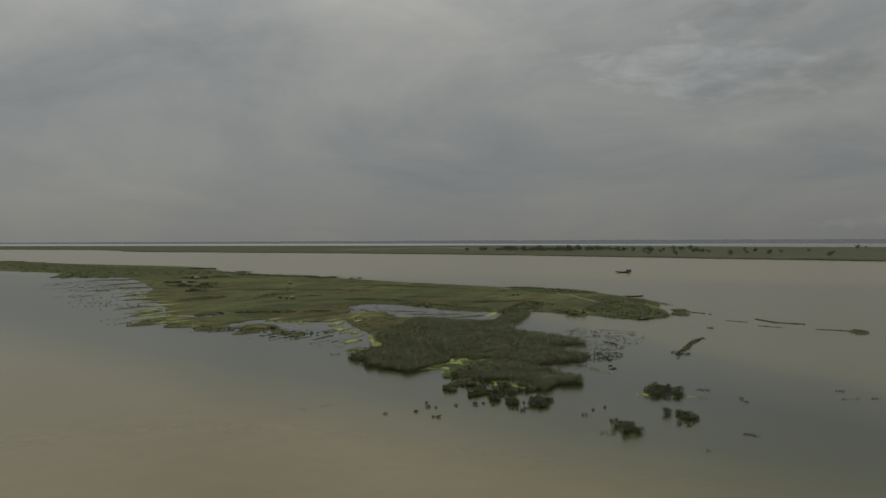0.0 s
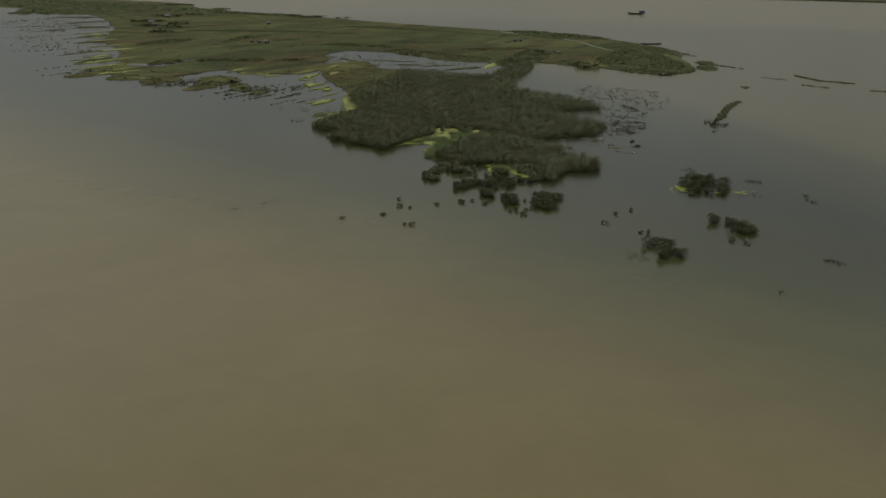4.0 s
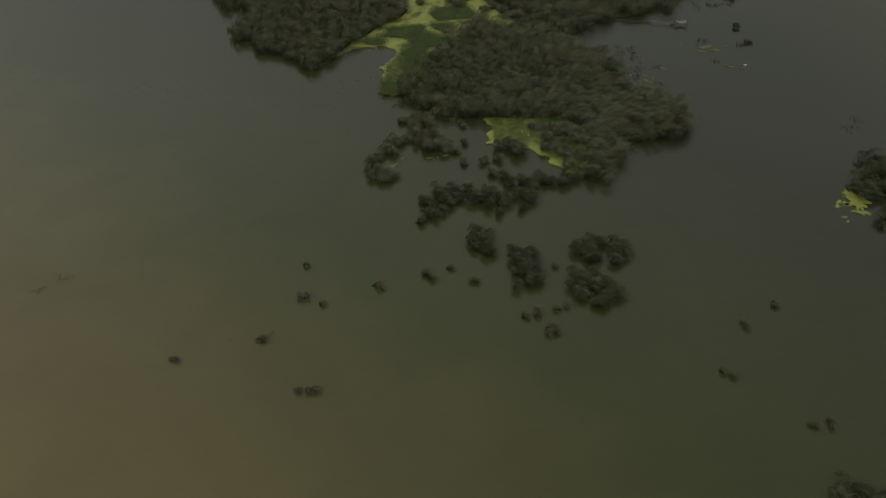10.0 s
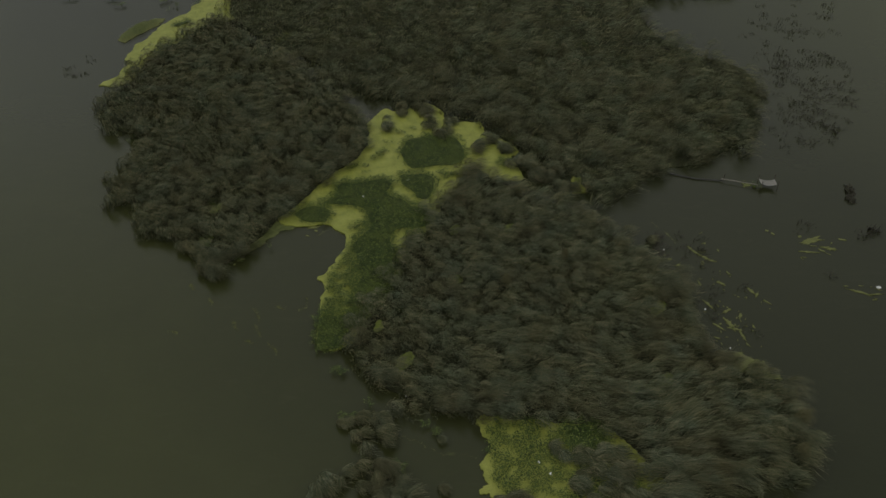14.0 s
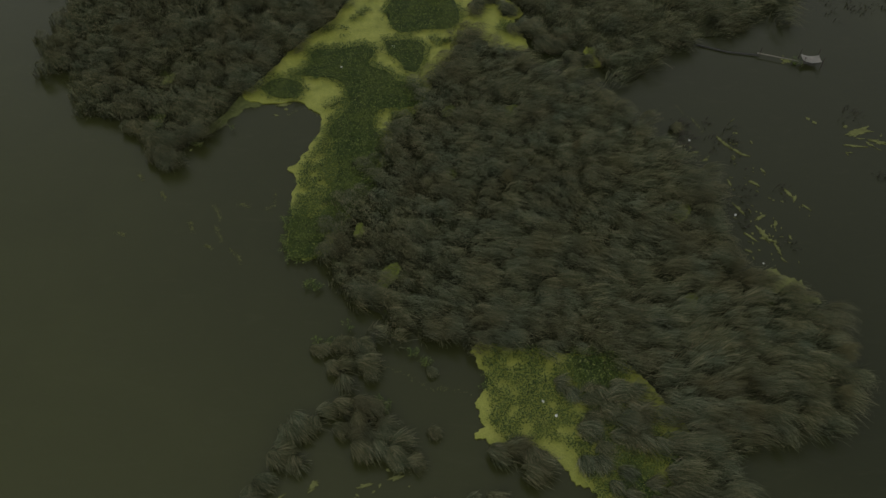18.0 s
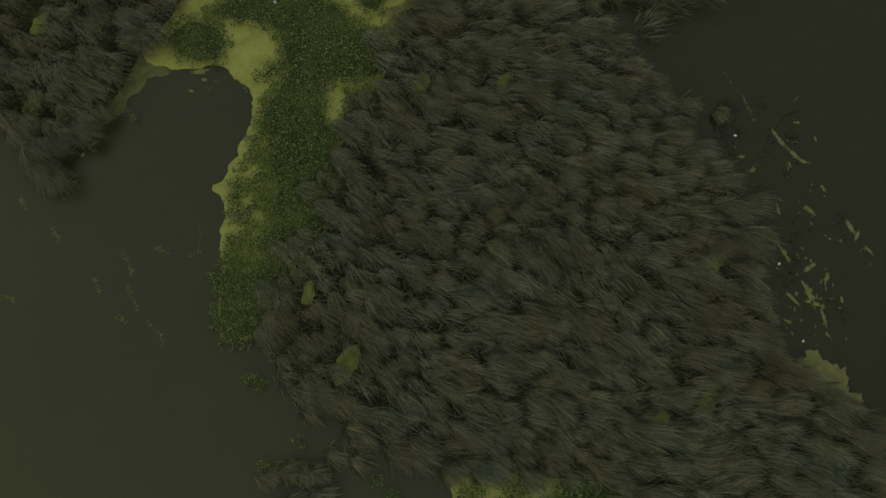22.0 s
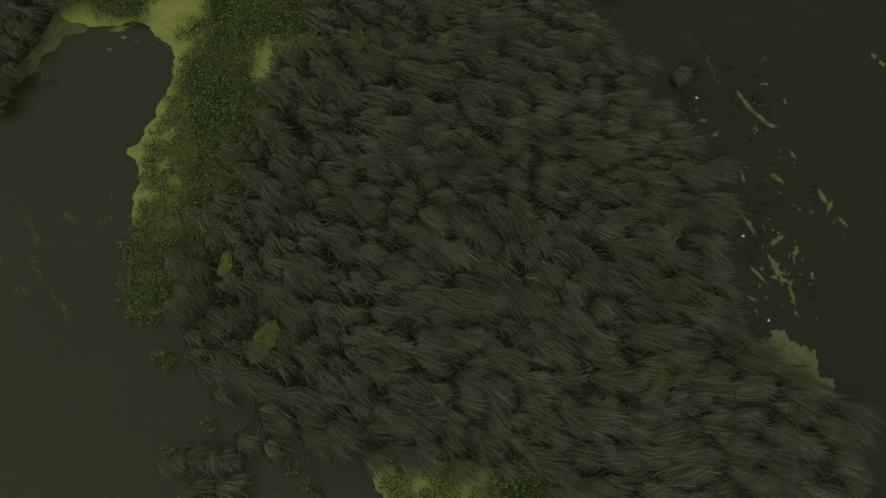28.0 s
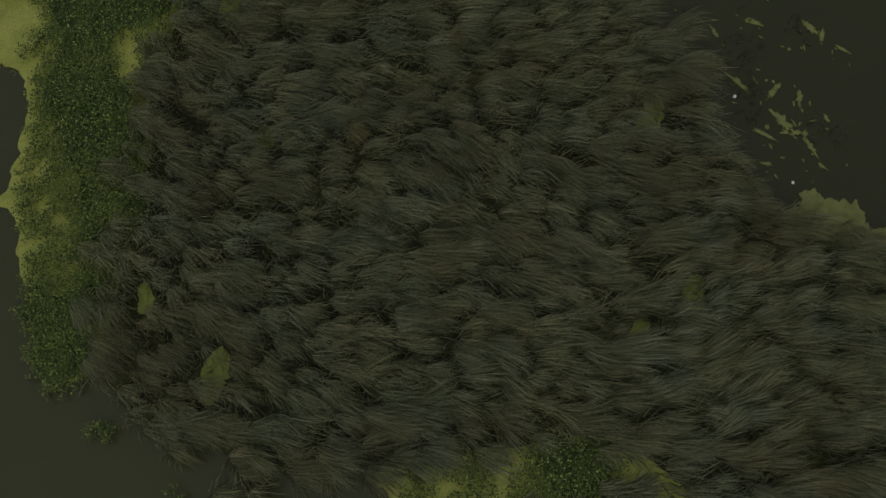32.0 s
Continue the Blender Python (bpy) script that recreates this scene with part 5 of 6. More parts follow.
for k, (x, y, rx, ry, turn) in enumerate(((-106, 302, 9, 2.0, 62), (-141, 386, 14, 3, 64), (-122, 352, 7, 0.9, 60), (-70, 309, 9, 0.9, 80), (-167, 440, 12, 2, 70), (-43, 291, 2.4, 6, 0), (-39, 268, 2.4, 7, 10), (-39, 320, 1.0, 8, -10), (-93, 343, 1.0, 6, -20),
                                          (-126, 342, 11, 2, 64), (-118, 322, 9, 1.5, 66), (-150, 412, 12, 2, 62), (-110, 310, 8, 1.2, 60), (-36, 300, 2, 6, 0), (-33, 258, 1.6, 3, 0))):
    tagged(new("duckweed_patch", sheet("duckweed_patch", ragged(x, y, rx * 0.75, ry * 0.75, turn, x + y, 96, 0.95), 0.19 + 0.004 * k, -0.03, DUCKWEED)), "yellow-green duckweed drift along the flooded shore", "duckweed", "duckweed patches", "stuff")
for line_, count, size in (([(-122, 312), (-134, 350), (-144, 388), (-168, 440), (-190, 490), (-212, 545), (-245, 620)], 15, 4.2), ([(-90, 284), (-100, 288), (-112, 300), (-124, 316)], 8, 3.0),
                           ([(-52, 290), (-60, 298), (-72, 306), (-80, 300)], 7, 2.4), ([(-31, 232), (-30, 246), (-35, 262), (-40, 276), (-44, 296), (-45, 306)], 14, 2.6)):
    line_ = np.array(line_, float)
    for k in range(count):
        u = rng.uniform(0, len(line_) - 1.001)
        x, y = line_[int(u)] + (line_[int(u) + 1] - line_[int(u)]) * (u % 1) + rng.normal(0, size * 0.5, 2)
        tagged(new("duckweed_patch", sheet("duckweed_patch", ragged(x, y, size * rng.uniform(0.8, 2.2), size * rng.uniform(0.15, 0.4), rng.normal(66, 10), x + y, 72, 0.85), 0.12 + 0.004 * k, -0.03, DUCKWEED)),
               "yellow-green duckweed patch along the meadow shore", "duckweed", "duckweed patches", "stuff")
weed_line([(78.5, 238), (74, 230), (70.5, 223.5), (67, 215), (63.5, 207)], 1.3, "narrow dark line of floating weeds", 81.0, 0.9, 0.7, 18, -0.5)
weed_line([(63.5, 207), (60, 199), (57.6, 191)], 1.0, "thin end of a line of floating weeds", 80.0, 0.6, 1.6, 8)
weed_line([(90, 266), (91.5, 270)], 1.6, "short raft of floating weeds", 82.0)
weed_line([(118, 300), (120, 286), (128, 279)], 1.6, "ragged line of floating weeds", 83.0, 1.0, 0.7, 18, -0.4)
weed_line([(110, 275), (115, 268)], 1.2, "ragged line of floating weeds", 84.0)
weed_line([(105, 296), (110, 288)], 1.0, "thin line of floating weeds", 85.0, 0.6)
weed_line([(124.8, 261.9), (129.6, 259.4), (133, 255)], 0.8, "long spit of floating weeds", 86.0, 0.8, 0.8, 16, -0.6)
weed_line([(98, 345), (104, 330), (108, 322)], 1.6, "weeds trailing off the spit", 88.0)
weed_line([(90, 452), (98, 420), (101, 395), (104, 372)], 2.5, "weeds along the back shore", 89.0, 1.3, 1.4)
# blades added to draw the dark waterline of the far bank
weed_line([(140, 1712), (387, 1378), (590, 1112), (800, 930), (1300, 830)], 5.0, "added dark line of blades along the foot of the far bank", 92.0, 2.6, 6.0, 6)
weed_line([(-600, 2345), (-200, 2050), (130, 1720)], 6.0, "added dark line of blades along the foot of the far bank", 93.0, 2.2, 9.0, 6)
weed_line([(55.4, 137.5), (53.9, 130.5)], 0.5, "thin weeds standing in the water", 90.0, 0.5, 1.6, 8)
weed_line([(37.9, 179.0), (38.5, 181.4)], 0.22, "dark floating log of weeds", 91.0, 0.42, 0.4, 16, -0.8, DROWNED)


# ---- duckweed scraps drifting on the open side ----
def scrap(x, y, rx, ry, turn, words="ragged scrap of floating duckweed", mat=DRIFT):
    seed, rx, ry = x * 1.7 + y, rx * 1.05, ry * 0.85
    ob = tagged(new("duckweed_scrap", sheet("duckweed_scrap", ragged(x, y, rx, ry, turn, seed), 0.03, -0.02, mat)), words, "duckweed", "duckweed scraps", "stuff")
    for k in range(4):
        dx, dy = rng.normal(0, 1.0, 2) * (rx + 0.15)
        tagged(add_mesh("crumb", sheet("crumb", ragged(x + dx, y + dy, rx * rng.uniform(0.12, 0.4), ry * rng.uniform(0.2, 0.6), turn + rng.normal(0, 30), seed + k, 20), 0.028, -0.02, mat), ob), kind="stuff")


EDGE_SCRAPS = [(24.2, 173.2, 0.75, 0.16, -58), (24.7, 172.6, 0.6, 0.15, -42), (25.2, 172.1, 0.35, 0.12, -20), (26.1, 170.7, 0.22, 0.1, -60), (25.4, 169.5, 0.3, 0.13, -40), (25.2, 169.7, 0.16, 0.12, 0), (23.8, 169.6, 0.3, 0.09, -80), (27.2, 168.8, 0.42, 0.16, -65),
               (27.5, 168.3, 0.3, 0.12, 60), (28.0, 167.6, 0.3, 0.08, -50), (23.9, 167.4, 0.5, 0.13, -62), (25.0, 166.7, 0.4, 0.15, 30), (24.9, 165.5, 0.55, 0.26, -70), (25.1, 165.0, 0.4, 0.16, -20), (24.1, 165.2, 0.5, 0.1, -50),
               (25.8, 166.2, 0.34, 0.14, 70), (25.5, 164.3, 0.35, 0.13, -75), (22.2, 172.3, 0.2, 0.1, 0), (22.7, 171.6, 0.2, 0.12, 30), (25.6, 163.5, 0.2, 0.08, -60), (23.8, 164.1, 0.2, 0.1, -30), (33.2, 174.3, 0.95, 0.4, 20)]
LOOSE_SCRAPS = [(34.2, 173.4, 0.6, 0.2, -20), (32.6, 173.0, 0.7, 0.12, -5), (34.8, 168.5, 0.8, 0.14, -25), (35.8, 168.3, 0.4, 0.1, 0), (-4.6, 176.5, 0.5, 0.2, 10), (-9.5, 172.6, 0.3, 0.15, 30), (-12.8, 174.0, 0.3, 0.15, 60), (-0.6, 148.3, 0.2, 0.7, -30),
                (0.2, 149.6, 0.15, 0.4, -40), (2.6, 149.6, 0.4, 0.12, 20), (4.0, 150.0, 0.4, 0.15, 10)]
for x, y, rx, ry, turn in EDGE_SCRAPS + LOOSE_SCRAPS:
    scrap(x, y, rx, ry, turn)
for x, y, rx, ry, turn in ((45.8, 138.2, 1.5, 0.5, -35), (37.6, 141.2, 0.9, 2.0, 0), (37.2, 139.4, 0.8, 0.5, -30), (42.4, 138.4, 0.5, 0.4, 0)):
    scrap(x, y, rx, ry, turn, "bright duckweed caught round a reed clump", DUCKWEED)


tagged(new("duckweed_patch", sheet("duckweed_patch", outline([(23.4, 162.0), (24.2, 162.3), (24.8, 162.8), (25.2, 162.5), (25.7, 162.1), (26.2, 161.9), (26.2, 161.4), (26.5, 161.0), (27.0, 160.4), (26.4, 160.2), (26.0, 158.8), (24.6, 159.4), (23.2, 160.6)], 0.34, 0.06, 65), 0.06, -0.02, DRIFT)), "torn dull duckweed drift against the reed edge", "duckweed", "duckweed patches", "stuff")
tagged(new("duckweed_patch", sheet("duckweed_patch", outline([(16.0, 153.1), (17.4, 153.6), (18.6, 153.9), (19.0, 153.0), (18.0, 152.3), (16.3, 152.4)], 0.2, 0.12, 66), 0.07, -0.02, SUNKEN)), "murky green pool between reed tufts", "duckweed", "duckweed patches", "stuff")


tagged(new("duckweed_patch", sheet("duckweed_patch", outline([(-9.6, 173.2), (-8.2, 174.5), (-7.0, 176.0), (-5.6, 176.8), (-6.2, 178.4), (-8.0, 178.2), (-9.6, 175.4)], 0.3, 0.15, 64), 0.015, -0.03, SUNKEN)), "dull half-sunken duckweed at the reed edge", "duckweed", "duckweed patches", "stuff")


# ---- trees on the far bank ----
def tree(words, tall, wide, seed):
    ob = thing("tree", pose(0, 0, 0), words, "tree", "trees on the far bank")
    r = np.random.default_rng(seed)
    bm = bmesh.new()
    fork = Vector((0, 0, tall * 0.24))
    rod(bm, (0, 0, -0.3), fork, tall * 0.03, tall * 0.02)
    tips = []
    for k in range(6):
        a = k / 6 * 2 * math.pi + r.uniform(-0.4, 0.4)
        tip = Vector((math.cos(a) * wide * r.uniform(0.2, 0.38), math.sin(a) * wide * r.uniform(0.2, 0.42), tall * r.uniform(0.34, 0.78)))
        rod(bm, fork, tip, tall * 0.014, tall * 0.004, 5)
        tips.append(tip)
    part("trunk", bm, BARK, ob)
    n = 280
    home = np.array([t[:] for t in tips])[r.integers(0, 6, n)]
    c = home + r.normal(0, 1, (n, 3)) * np.array([wide * 0.17, wide * 0.17, tall * 0.13])
    u, w = r.normal(0, 1, (n, 3)), r.normal(0, 1, (n, 3))
    s = tall * 0.066
    u, w = u / np.linalg.norm(u, axis=1, keepdims=True) * s, w / np.linalg.norm(w, axis=1, keepdims=True) * s
    v = np.stack([c - u, c + w, c + u, c - w], 1).reshape(-1, 3)
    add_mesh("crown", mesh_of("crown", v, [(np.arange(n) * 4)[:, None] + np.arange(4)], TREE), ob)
    return ob


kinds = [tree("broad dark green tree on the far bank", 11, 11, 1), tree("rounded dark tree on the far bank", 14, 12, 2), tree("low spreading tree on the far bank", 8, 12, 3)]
spots = []
for k in range(130):
    # the grove opposite, then single trees thinning out downstream
    x = 150 + 330 * rng.beta(1.3, 1.6) if k % 4 else rng.uniform(60, 760)
    spots.append((x, 2420 + rng.normal(0, 110) - 0.3 * x))
spots += [(722, 1950), (757, 1960), (696, 1735), (830, 1910), (840, 1930), (610, 1320), (1266, 2530), (590, 1950), (393, 1610), (560, 1820), (640, 2050), (1130, 2300), (468, 1700)]
for k in range(24):
    x = rng.uniform(430, 1000)
    spots.append((x, np.interp(x, [430, 592, 800, 1000], [1500, 1230, 1080, 1040]) + rng.uniform(60, 700)))
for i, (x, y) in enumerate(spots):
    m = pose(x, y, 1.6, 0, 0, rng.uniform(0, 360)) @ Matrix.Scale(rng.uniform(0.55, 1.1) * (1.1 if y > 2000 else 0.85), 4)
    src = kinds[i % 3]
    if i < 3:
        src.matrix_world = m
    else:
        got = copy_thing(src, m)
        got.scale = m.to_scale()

# ---- the wooded horizon ----
# backdrop raised towards the north-west to stand in for distance; pale water below trees
n = 5200
x = rng.uniform(-2950, 2950, n)
foot = np.interp(x, [-2950, 0, 800, 2540, 2950], [24.5, 14.5, 8, 0, 0])
crest = np.interp(x, [-2950, 0, 2540], [29.5, 27, 23]) + 1.2 * np.array([noise.noise(Vector((a * 0.004, 0, 5))) for a in x])
c = np.stack([x, 4930 + rng.uniform(-20, 20, n), foot + (crest - foot) * rng.uniform(0.1, 0.9, n)], 1)
u = np.stack([rng.uniform(14, 34, n), rng.normal(0, 3, n), rng.normal(0, 0.5, n)], 1)
w = np.stack([rng.normal(0, 2, n), rng.normal(0, 3, n), rng.uniform(0.2, 0.34, n) * (crest - foot)], 1)
v = np.stack([c - u - w, c + u - w, c + u * 0.7 + w, c - u * 0.7 + w], 1).reshape(-1, 3)
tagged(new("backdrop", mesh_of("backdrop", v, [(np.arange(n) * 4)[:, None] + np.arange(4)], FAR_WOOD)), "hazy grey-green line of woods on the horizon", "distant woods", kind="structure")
x = np.linspace(-2950, 2950, 60)
rise = np.interp(x, [-2950, 0, 800, 2540, 2950], [25, 15, 8.5, 0.4, 0.4])
step = np.interp(x, [-2950, 0, 800, 2950], [13, 2.6, -0.2, -0.2])
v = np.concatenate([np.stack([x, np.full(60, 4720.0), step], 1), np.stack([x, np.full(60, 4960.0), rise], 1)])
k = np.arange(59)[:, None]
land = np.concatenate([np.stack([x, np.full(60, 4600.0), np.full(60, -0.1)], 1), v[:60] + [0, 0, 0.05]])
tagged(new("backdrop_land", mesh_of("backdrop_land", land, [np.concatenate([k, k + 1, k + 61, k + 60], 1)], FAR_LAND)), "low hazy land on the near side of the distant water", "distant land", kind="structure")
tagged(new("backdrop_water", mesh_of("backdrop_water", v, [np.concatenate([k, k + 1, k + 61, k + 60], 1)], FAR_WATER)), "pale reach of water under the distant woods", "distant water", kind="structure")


# ---- boats ----
def hull_mesh(length, beam, depth, sheer):
    bm = bmesh.new()
    stations = 11
    rows = []
    for i in range(stations):
        s = i / (stations - 1)
        half = beam / 2 * (1 - abs(2 * s - 1) ** 2.6) + 0.02
        lift = sheer * abs(2 * s - 1) ** 2.2
        x = (s - 0.5) * length
        rows.append([bm.verts.new((x, k * half * w, z + lift)) for k, w, z in ((-1, 1.0, depth), (-1, 0.85, depth * 0.35), (-1, 0.4, -0.1), (1, 0.4, -0.1), (1, 0.85, depth * 0.35), (1, 1.0, depth),
                                                                        (1, 0.86, depth - 0.02), (1, 0.5, 0.06), (-1, 0.5, 0.06), (-1, 0.86, depth - 0.02))])
    for a, b in zip(rows[:-1], rows[1:]):
        for k in range(10):
            bm.faces.new((a[k], b[k], b[(k + 1) % 10], a[(k + 1) % 10]))
    bm.faces.new(rows[0][::-1])
    bm.faces.new(rows[-1])
    bmesh.ops.recalc_face_normals(bm, faces=bm.faces[:])
    return bm


def cargo_boat(x, y, turn):
    ob = thing("cargo_boat", pose(x, y, 0, 0, 0, turn), "long dark wooden cargo boat with a bluish deckhouse", "boat")
    part("hull", hull_mesh(15, 3.2, 1.1, 0.7), DARK_HULL, ob)
    bm = bmesh.new()
    box(bm, (4.2, 2.5, 1.9), (4.6, 0, 1.9), 0, 0.96)
    bmesh.ops.bevel(bm, geom=bm.edges[:], offset=0.08, segments=1, affect="EDGES")
    house = part("deckhouse", bm, BLUE_PAINT, ob, "faded blue deckhouse")
    for k in (-1.3, 0, 1.3):
        bm = bmesh.new()
        box(bm, (0.7, 2.56, 0.55), (4.6 + k, 0, 2.2))
        part("window", bm, DARK_HULL, house)
    bm = bmesh.new()
    box(bm, (5.0, 3.0, 0.14), (4.6, 0, 2.95))
    part("roof", bm, BLUE_PAINT, ob)
    bm = bmesh.new()
    rod(bm, (6.3, 0, 2.9), (6.3, 0, 4.4), 0.06)
    part("mast", bm, TIMBER, ob)
    bm = bmesh.new()
    box(bm, (6.5, 2.2, 0.12), (-1.2, 0, 0.95))
    part("deck", bm, TIMBER, ob)


def canoe(x, y, turn, length, words, cargo=True):
    ob = thing("canoe", pose(x, y, 0, 0, 0, turn), words, "canoe")
    hull = part("hull", hull_mesh(length, length * 0.2, 0.42, 0.3), DARK_HULL, ob)
    for k in (-0.22, 0.1, 0.3):
        bm = bmesh.new()
        box(bm, (0.16, length * 0.17, 0.05), (k * length, 0, 0.33))
        part("thwart", bm, TIMBER, hull)
    if cargo:
        for k in (-0.12, 0.16):
            bm = bmesh.new()
            got = bmesh.ops.create_icosphere(bm, subdivisions=2, radius=0.28)["verts"]
            for v_ in got:
                v_.co = v_.co * (1 + 0.25 * noise.noise(v_.co * 4)) + Vector((k * length, 0, 0.42))
            part("bundle", bm, NETTING if k < 0 else TIMBER, ob, "tied bundle of cargo")


cargo_boat(166, 768, 3)
canoe(74.5, 300, 5, 4.4, "dark wooden canoe lying off the sedge spit")
canoe(101, 434, 12, 11, "large dark canoe moored at the back shore", False)
canoe(-380, 1780, 0, 9, "small dark boat far out on the river", False)


# ---- huts on the meadow ----
def hut(x, y, turn, size, words, roof_mat):
    ob = thing("hut", pose(x, y, 0.15, 0, 0, turn), words, "hut", "huts on the meadow")
    w, d, h = (0.62 * q for q in size)
    bm = bmesh.new()
    box(bm, (w, d, h), (0, 0, h / 2))
    wall = part("wall", bm, THATCH, ob)
    bm = bmesh.new()
    ridge = h + 0.3 * w
    v_ = [bm.verts.new(p) for p in ((-w * 0.6, -d * 0.62, h - 0.15), (w * 0.6, -d * 0.62, h - 0.15), (w * 0.6, d * 0.62, h - 0.15), (-w * 0.6, d * 0.62, h - 0.15), (-w * 0.55, 0, ridge), (w * 0.55, 0, ridge))]
    for q in ((0, 1, 5, 4), (2, 3, 4, 5), (1, 2, 5), (3, 0, 4), (3, 2, 1, 0)):
        bm.faces.new([v_[k] for k in q])
    part("roof", bm, roof_mat, ob)
    bm = bmesh.new()
    box(bm, (0.8, 0.1, h * 0.75), (w * 0.1, -d / 2 - 0.03, h * 0.375))
    part("door", bm, DARK_HULL, wall, "dark doorway")


for x, y, turn, size, words, roof_mat in (
    (-91, 431, 10, (3.6, 2.4, 1.7), "small thatched hut on the meadow", THATCH), (-83, 425, -20, (3.6, 2.6, 1.9), "small hut with a pale tin roof", TIN), (-87, 428, 35, (2.6, 2.4, 1.5), "low dark thatched hut", THATCH),
    (-170, 552, 0, (5, 4, 2.4), "thatched hut among bushes", THATCH), (-179, 560, 15, (5, 4, 2.2), "thatched hut among bushes", THATCH), (-161, 498, -10, (4, 3, 2.2), "dark hut among bushes", THATCH),
    (-204, 668, 0, (6, 4, 2.4), "hut with a pale tin roof", TIN), (-190, 588, 20, (5, 4, 2.3), "hut with a pale tin roof", TIN), (-113, 586, 0, (4, 3, 2), "lone hut with a pale roof", TIN),
    (49, 378, 20, (2.4, 1.8, 1.2), "low shelter with a pale sheet roof", TIN), (36, 445, 10, (1.8, 1.4, 1.8), "small pale shelter on the meadow", TIN), (39, 447, 30, (1.4, 1.4, 1.5), "small pale shelter on the meadow", TIN)):
    hut(x, y, turn, size, words, roof_mat)


# ---- fishing gear off the reed bed ----
net = thing("fish_net", pose(30.75, 181.5, 0), "pale fish net on stakes with a long boom", "fishing net")
bm = bmesh.new()
grid = [[bm.verts.new((0.55 + 1.25 * i / 6, -0.36 + 0.76 * j / 4 - 0.12 * i / 6, 0.5 - 0.16 * math.sin(i / 6 * math.pi) - 0.05 * math.sin(j / 4 * math.pi))) for j in range(5)] for i in range(7)]
for i in range(6):
    for j in range(4):
        bm.faces.new((grid[i][j], grid[i + 1][j], grid[i + 1][j + 1], grid[i][j + 1]))
bmesh.ops.solidify(bm, geom=bm.faces[:], thickness=0.02)
part("netting", bm, NETTING, net, "pale sagging sheet of netting")
for x, y, tall in ((0.55, -0.4, 0.8), (0.55, 0.55, 0.8), (1.8, -0.55, 0.9), (1.8, 0.45, 0.9), (-2.2, 0.8, 0.7)):
    bm = bmesh.new()
    rod(bm, (x, y, -0.5), (x + 0.05, y, tall), 0.03, 0.022)
    part("stake", bm, TIMBER, net)
bm = bmesh.new()
rod(bm, (-2.4, 0.8, 0.25), (0.35, -0.1, 0.24), 0.035, 0.028)
part("boom", bm, BAMBOO, net, "pale bamboo boom")
bm = bmesh.new()
rod(bm, (-6.4, 1.9, 0.08), (-4.4, 1.1, 0.08), 0.05)
rod(bm, (-4.4, 1.1, 0.08), (-2.3, 0.75, 0.1), 0.05)
part("float_line", bm, ROPE, net, "dark floating line")
hyacinth(ring(30.9, 181.4, 0.45, 0.4, 0, 7), 0.2, 95.0, "small hyacinth clump caught at the fish net")
scrap(30.4, 181.7, 0.35, 0.25, 0)


def foam(x, y, z, s):
    ob = thing("foam_scrap", pose(x, y, z, 0, 0, x * 40), "small white scrap of floating litter", "litter", "floating litter")
    bm = bmesh.new()
    got = bmesh.ops.create_icosphere(bm, subdivisions=2, radius=s)["verts"]
    for v_ in got:
        v_.co = Vector((v_.co.x * 1.3, v_.co.y, v_.co.z * 0.5)) * (1 + 0.3 * noise.noise(v_.co * 20))
    part("scrap_body", bm, WHITE_FOAM, ob)


for x, y, z, s in ((22.0, 173.4, 0.02, 0.06), (36.2, 169.0, 0.03, 0.13), (23.6, 166.9, 0.02, 0.06), (24.4, 163.2, 0.02, 0.05), (2.5, 182.8, 0.12, 0.12), (-1.0, 180.2, 0.3, 0.07), (11.2, 154.0, 0.3, 0.07), (11.8, 153.2, 0.3, 0.08),
                   (13.0, 152.4, 0.12, 0.07), (2.2, 141.9, 0.02, 0.05), (43.0, 138.6, 0.1, 0.14), (3.4, 159.2, 0.02, 0.05), (17.0, 148.9, 0.2, 0.07)):
    foam(x, y, z, s)

# ---- shallow pools on the far bank ----
for control, seed in (([(-360, 2830), (-250, 2900), (-130, 3020), (-170, 3040), (-300, 2960)], 111.0), ([(-180, 3300), (0, 3260), (70, 3100), (110, 3120), (40, 3330), (-120, 3380)], 112.0), ([(60, 2860), (110, 2880), (100, 2960), (50, 2940)], 113.0)):
    tagged(new("water_pool", sheet("water_pool", outline(control, 6, 14, seed), 1.66, 1.5, WATER)), "shallow pool on the far bank", "water", kind="structure")

# ---- a few dead, brown tufts among the reeds ----
for x, y, r in ((9.9, 168.9, 0.4), (26.6, 156.6, 0.5), (25.8, 154.2, 0.4), (14.2, 171.5, 0.25), (-17.0, 183.0, 0.4), (30.5, 190.5, 0.5)):
    ob = thing("dead_reed_tuft", pose(x, y, 0.1), "dead brown tuft among green reeds", "reed tuft", "dead tufts")
    v, f = blades(rng.normal(0, 0.3 * r, (4, 2)), 45, 0.55, 0.03, 0.6 * r, rng, levels=3, dome=1.35, flare=1.0)
    tagged(add_mesh("foliage", mesh_of("foliage", v, f, DRY_REED), ob), kind="stuff")

# ---- faint weeds just breaking the surface ----
sprigs([(22.0, 106), (23.4, 105.6), (24.2, 107.4), (22.6, 108.8)], 0.5, "thin brown weeds breaking the surface", 121.0, size=0.35, count=6, mat=DRY_REED, keep=-0.3, width=0.03)
sprigs([(-14, 122.8), (-7, 124.4), (-7.4, 125.8), (-13.6, 124.4)], 1.1, "thin brown weeds breaking the surface", 122.0, size=0.3, count=5, mat=DRY_REED, keep=-0.1, width=0.03)
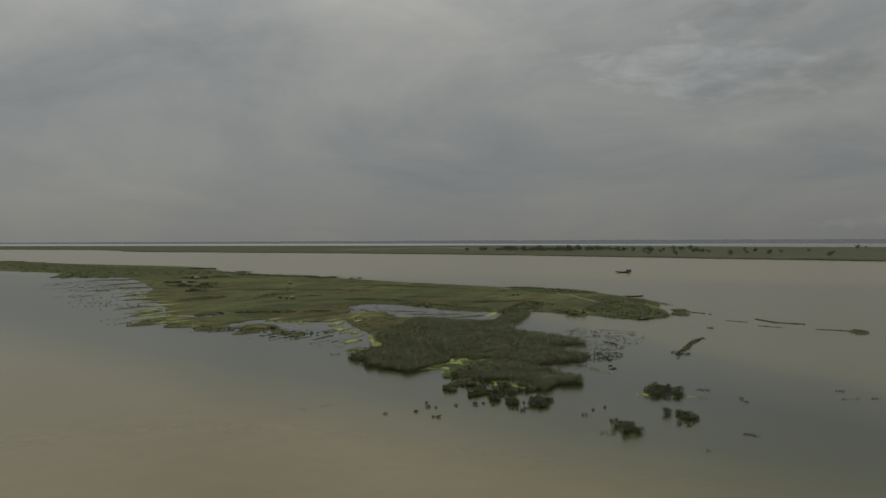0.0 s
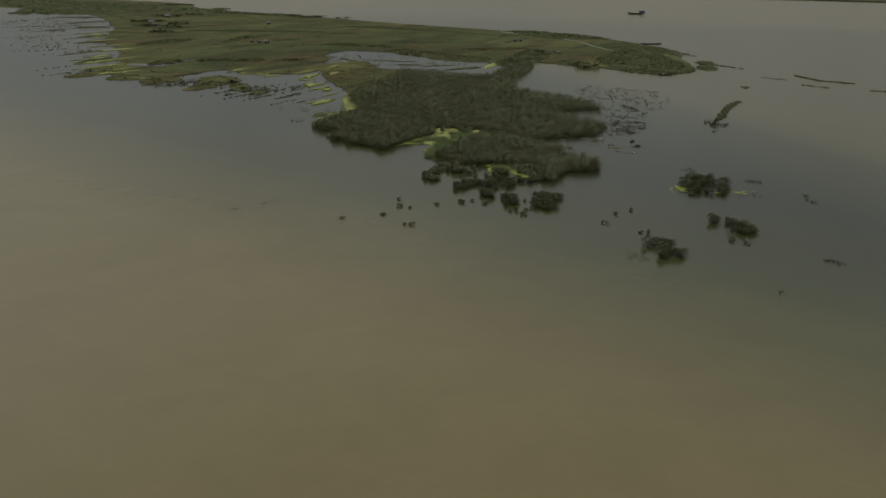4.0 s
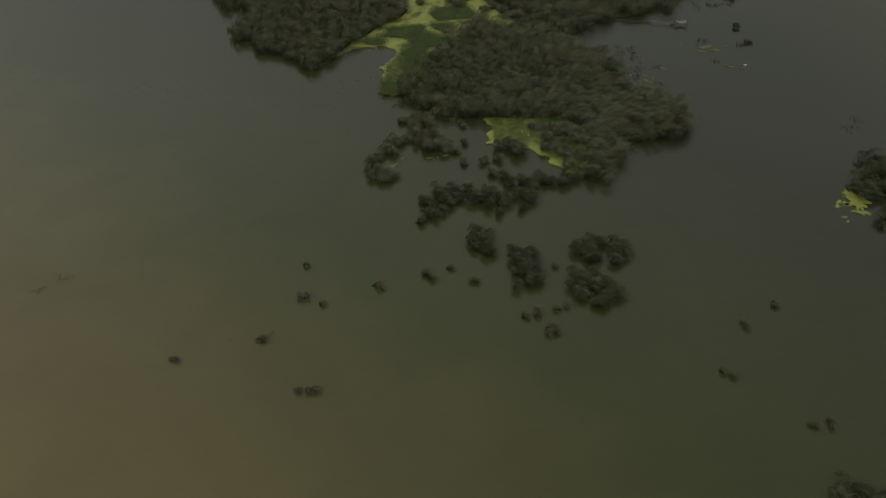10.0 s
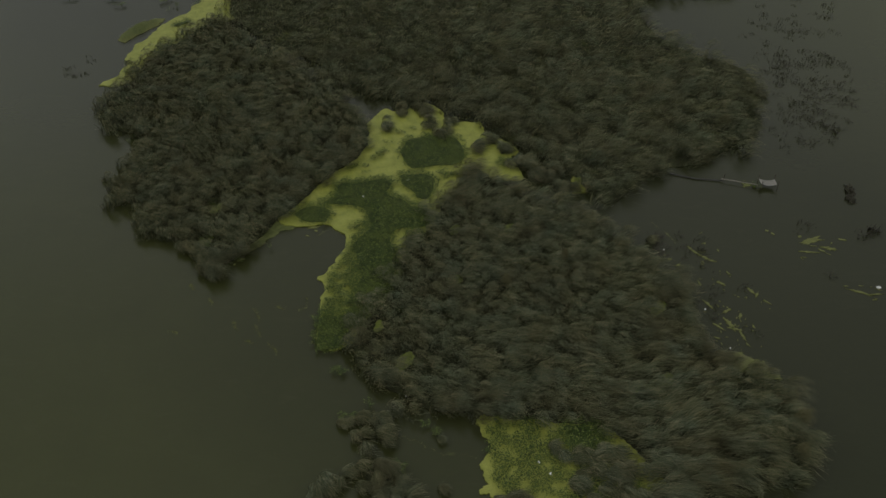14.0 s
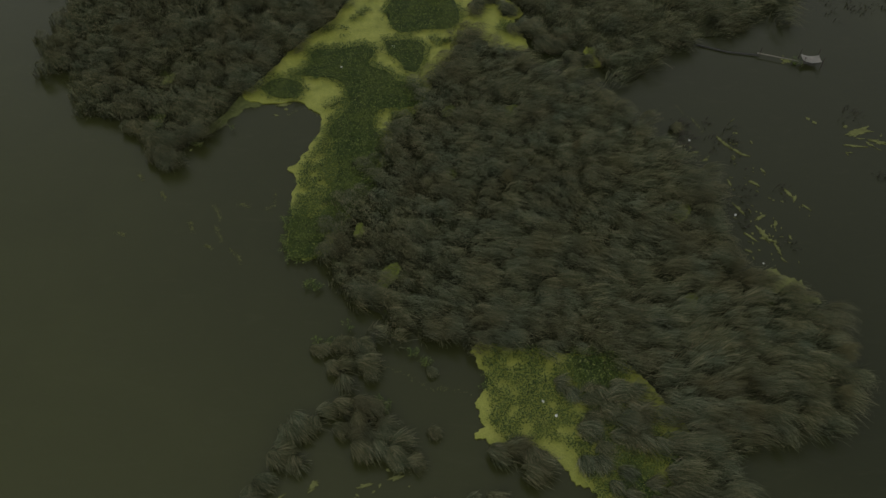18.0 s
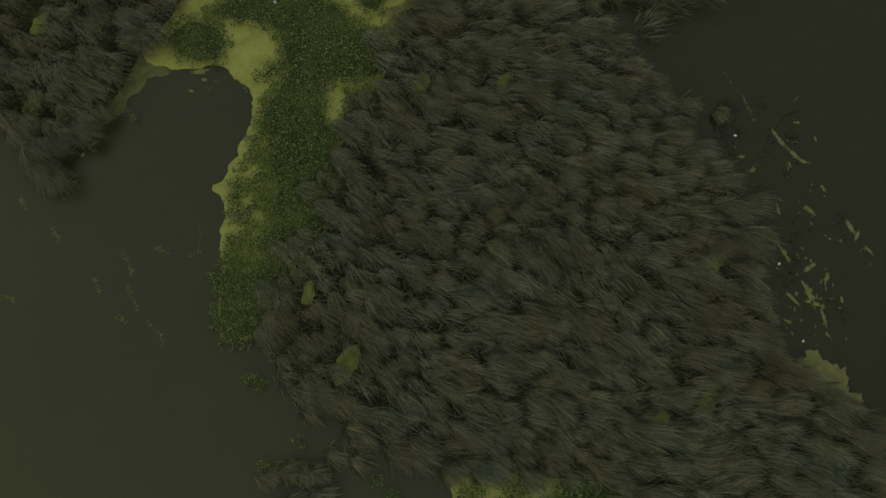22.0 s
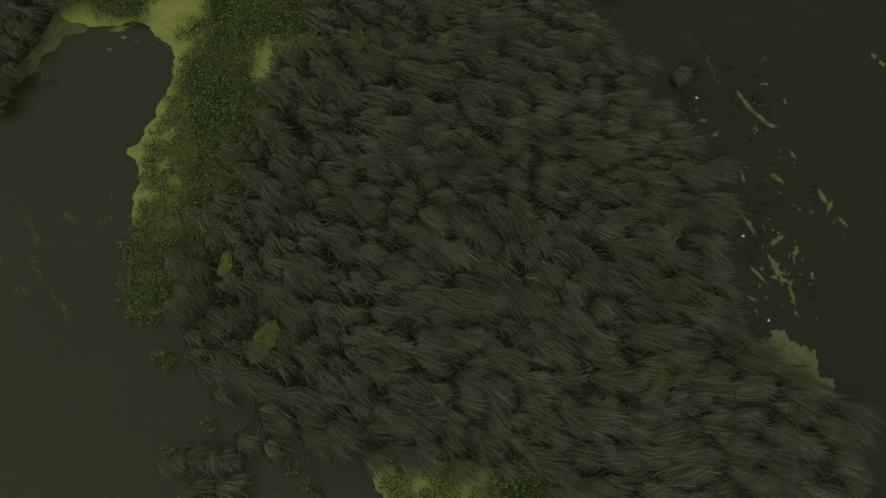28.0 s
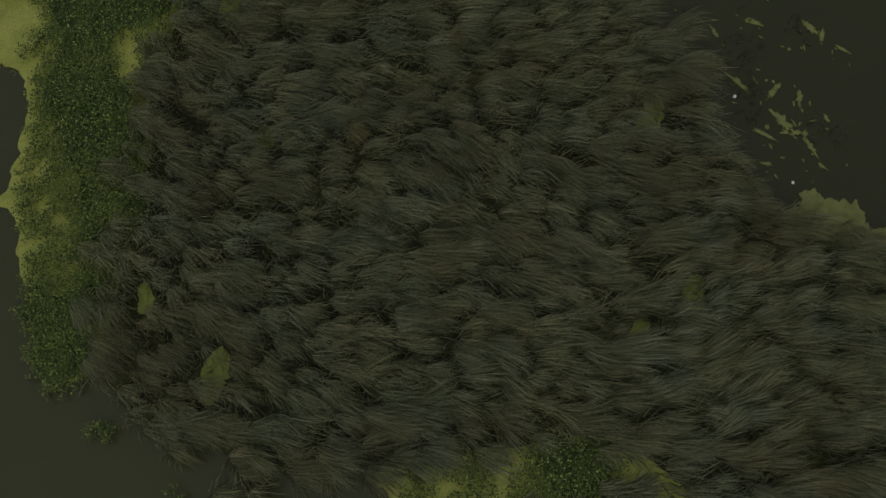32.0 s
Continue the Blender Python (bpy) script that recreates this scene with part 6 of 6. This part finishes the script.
sprigs([(45, 136.4), (49, 135.4), (49.4, 137), (46, 138)], 0.9, "thin twigs standing in the water", 123.0, size=0.6, count=5, mat=TIMBER, keep=-0.2, width=0.03)

sprigs(ring(42.4, 154.6, 0.8, 2.0, -25, 8), 0.8, "drowned weeds breaking the surface", 124.0, size=0.4, count=8, keep=-0.2, width=0.04)
for x, y in ((-29.0, 127.2), (-25.4, 130.8), (-7.4, 125.4), (-24.6, 132.2)):
    sprigs(ring(x, y, 0.5, 0.3, 0, 6), 0.3, "few thin weed stalks breaking the surface", x, size=0.3, count=5, keep=-0.2, width=0.03)
for x, y in ((77.7, 143.7), (75.0, 134.5), (76.4, 135.0), (80.6, 135.0), (55.4, 132.6), (50.6, 145.8), (46.0, 105.1), (35.8, 95.1), (33.2, 175.9), (37.1, 174.9)):
    sprigs(ring(x, y, 0.9, 0.5, x * 7, 6), 0.4, "low weeds just breaking the surface", x, size=0.4, count=8, keep=-0.3, width=0.04)
# broken trails of duckweed crumbs on the still water
for k, line_ in enumerate((((-4.1, 168.4), (-3.9, 167.4), (-4.4, 167.0)), ((-6.1, 163.9), (-5.6, 163.4), (-5.2, 162.9)), ((-7.6, 167.4), (-7.0, 166.2)), ((-8.8, 166.0), (-8.4, 165.2)), ((21.6, 176.8), (22.6, 175.4), (23.0, 174.2)), ((-7.2, 165.7), (-6.6, 164.4)), ((-7.6, 164.2), (-7.2, 164.0)), ((-13.0, 165.1), (-12.3, 164.9)), ((-12.7, 169.9), (-12.3, 169.3)),
                           ((-4.3, 175.3), (-3.7, 176.0), (-2.8, 176.2), (-2.2, 175.5)), ((-6.1, 167.5), (-5.3, 167.1)), ((-11.0, 168.4), (-10.6, 167.8)), ((3.2, 156.1), (4.4, 155.6), (5.4, 154.9), (6.2, 154.8), (7.6, 154.6)))):
    way = np.array(line_)
    u = rng.uniform(0, len(way) - 1.001, 60)
    mid = way[u.astype(int)] + (way[u.astype(int) + 1] - way[u.astype(int)]) * (u % 1)[:, None] + rng.normal(0, 0.07, (60, 2))
    a, r = rng.uniform(0, 2 * np.pi, (60, 1)) + np.arange(5) / 5 * 2 * np.pi, rng.uniform(0.012, 0.045, (60, 1)) * rng.uniform(0.6, 1.3, (60, 5))
    v = np.stack([mid[:, :1] + r * np.cos(a), mid[:, 1:] + 0.6 * r * np.sin(a), np.full((60, 5), 0.012)], 2).reshape(-1, 3)
    tagged(new("duckweed_trail", mesh_of("duckweed_trail", v, [(np.arange(60) * 5)[:, None] + np.arange(5)], DRIFT)), "broken trail of duckweed crumbs on still water", "duckweed", "duckweed trails", "stuff")
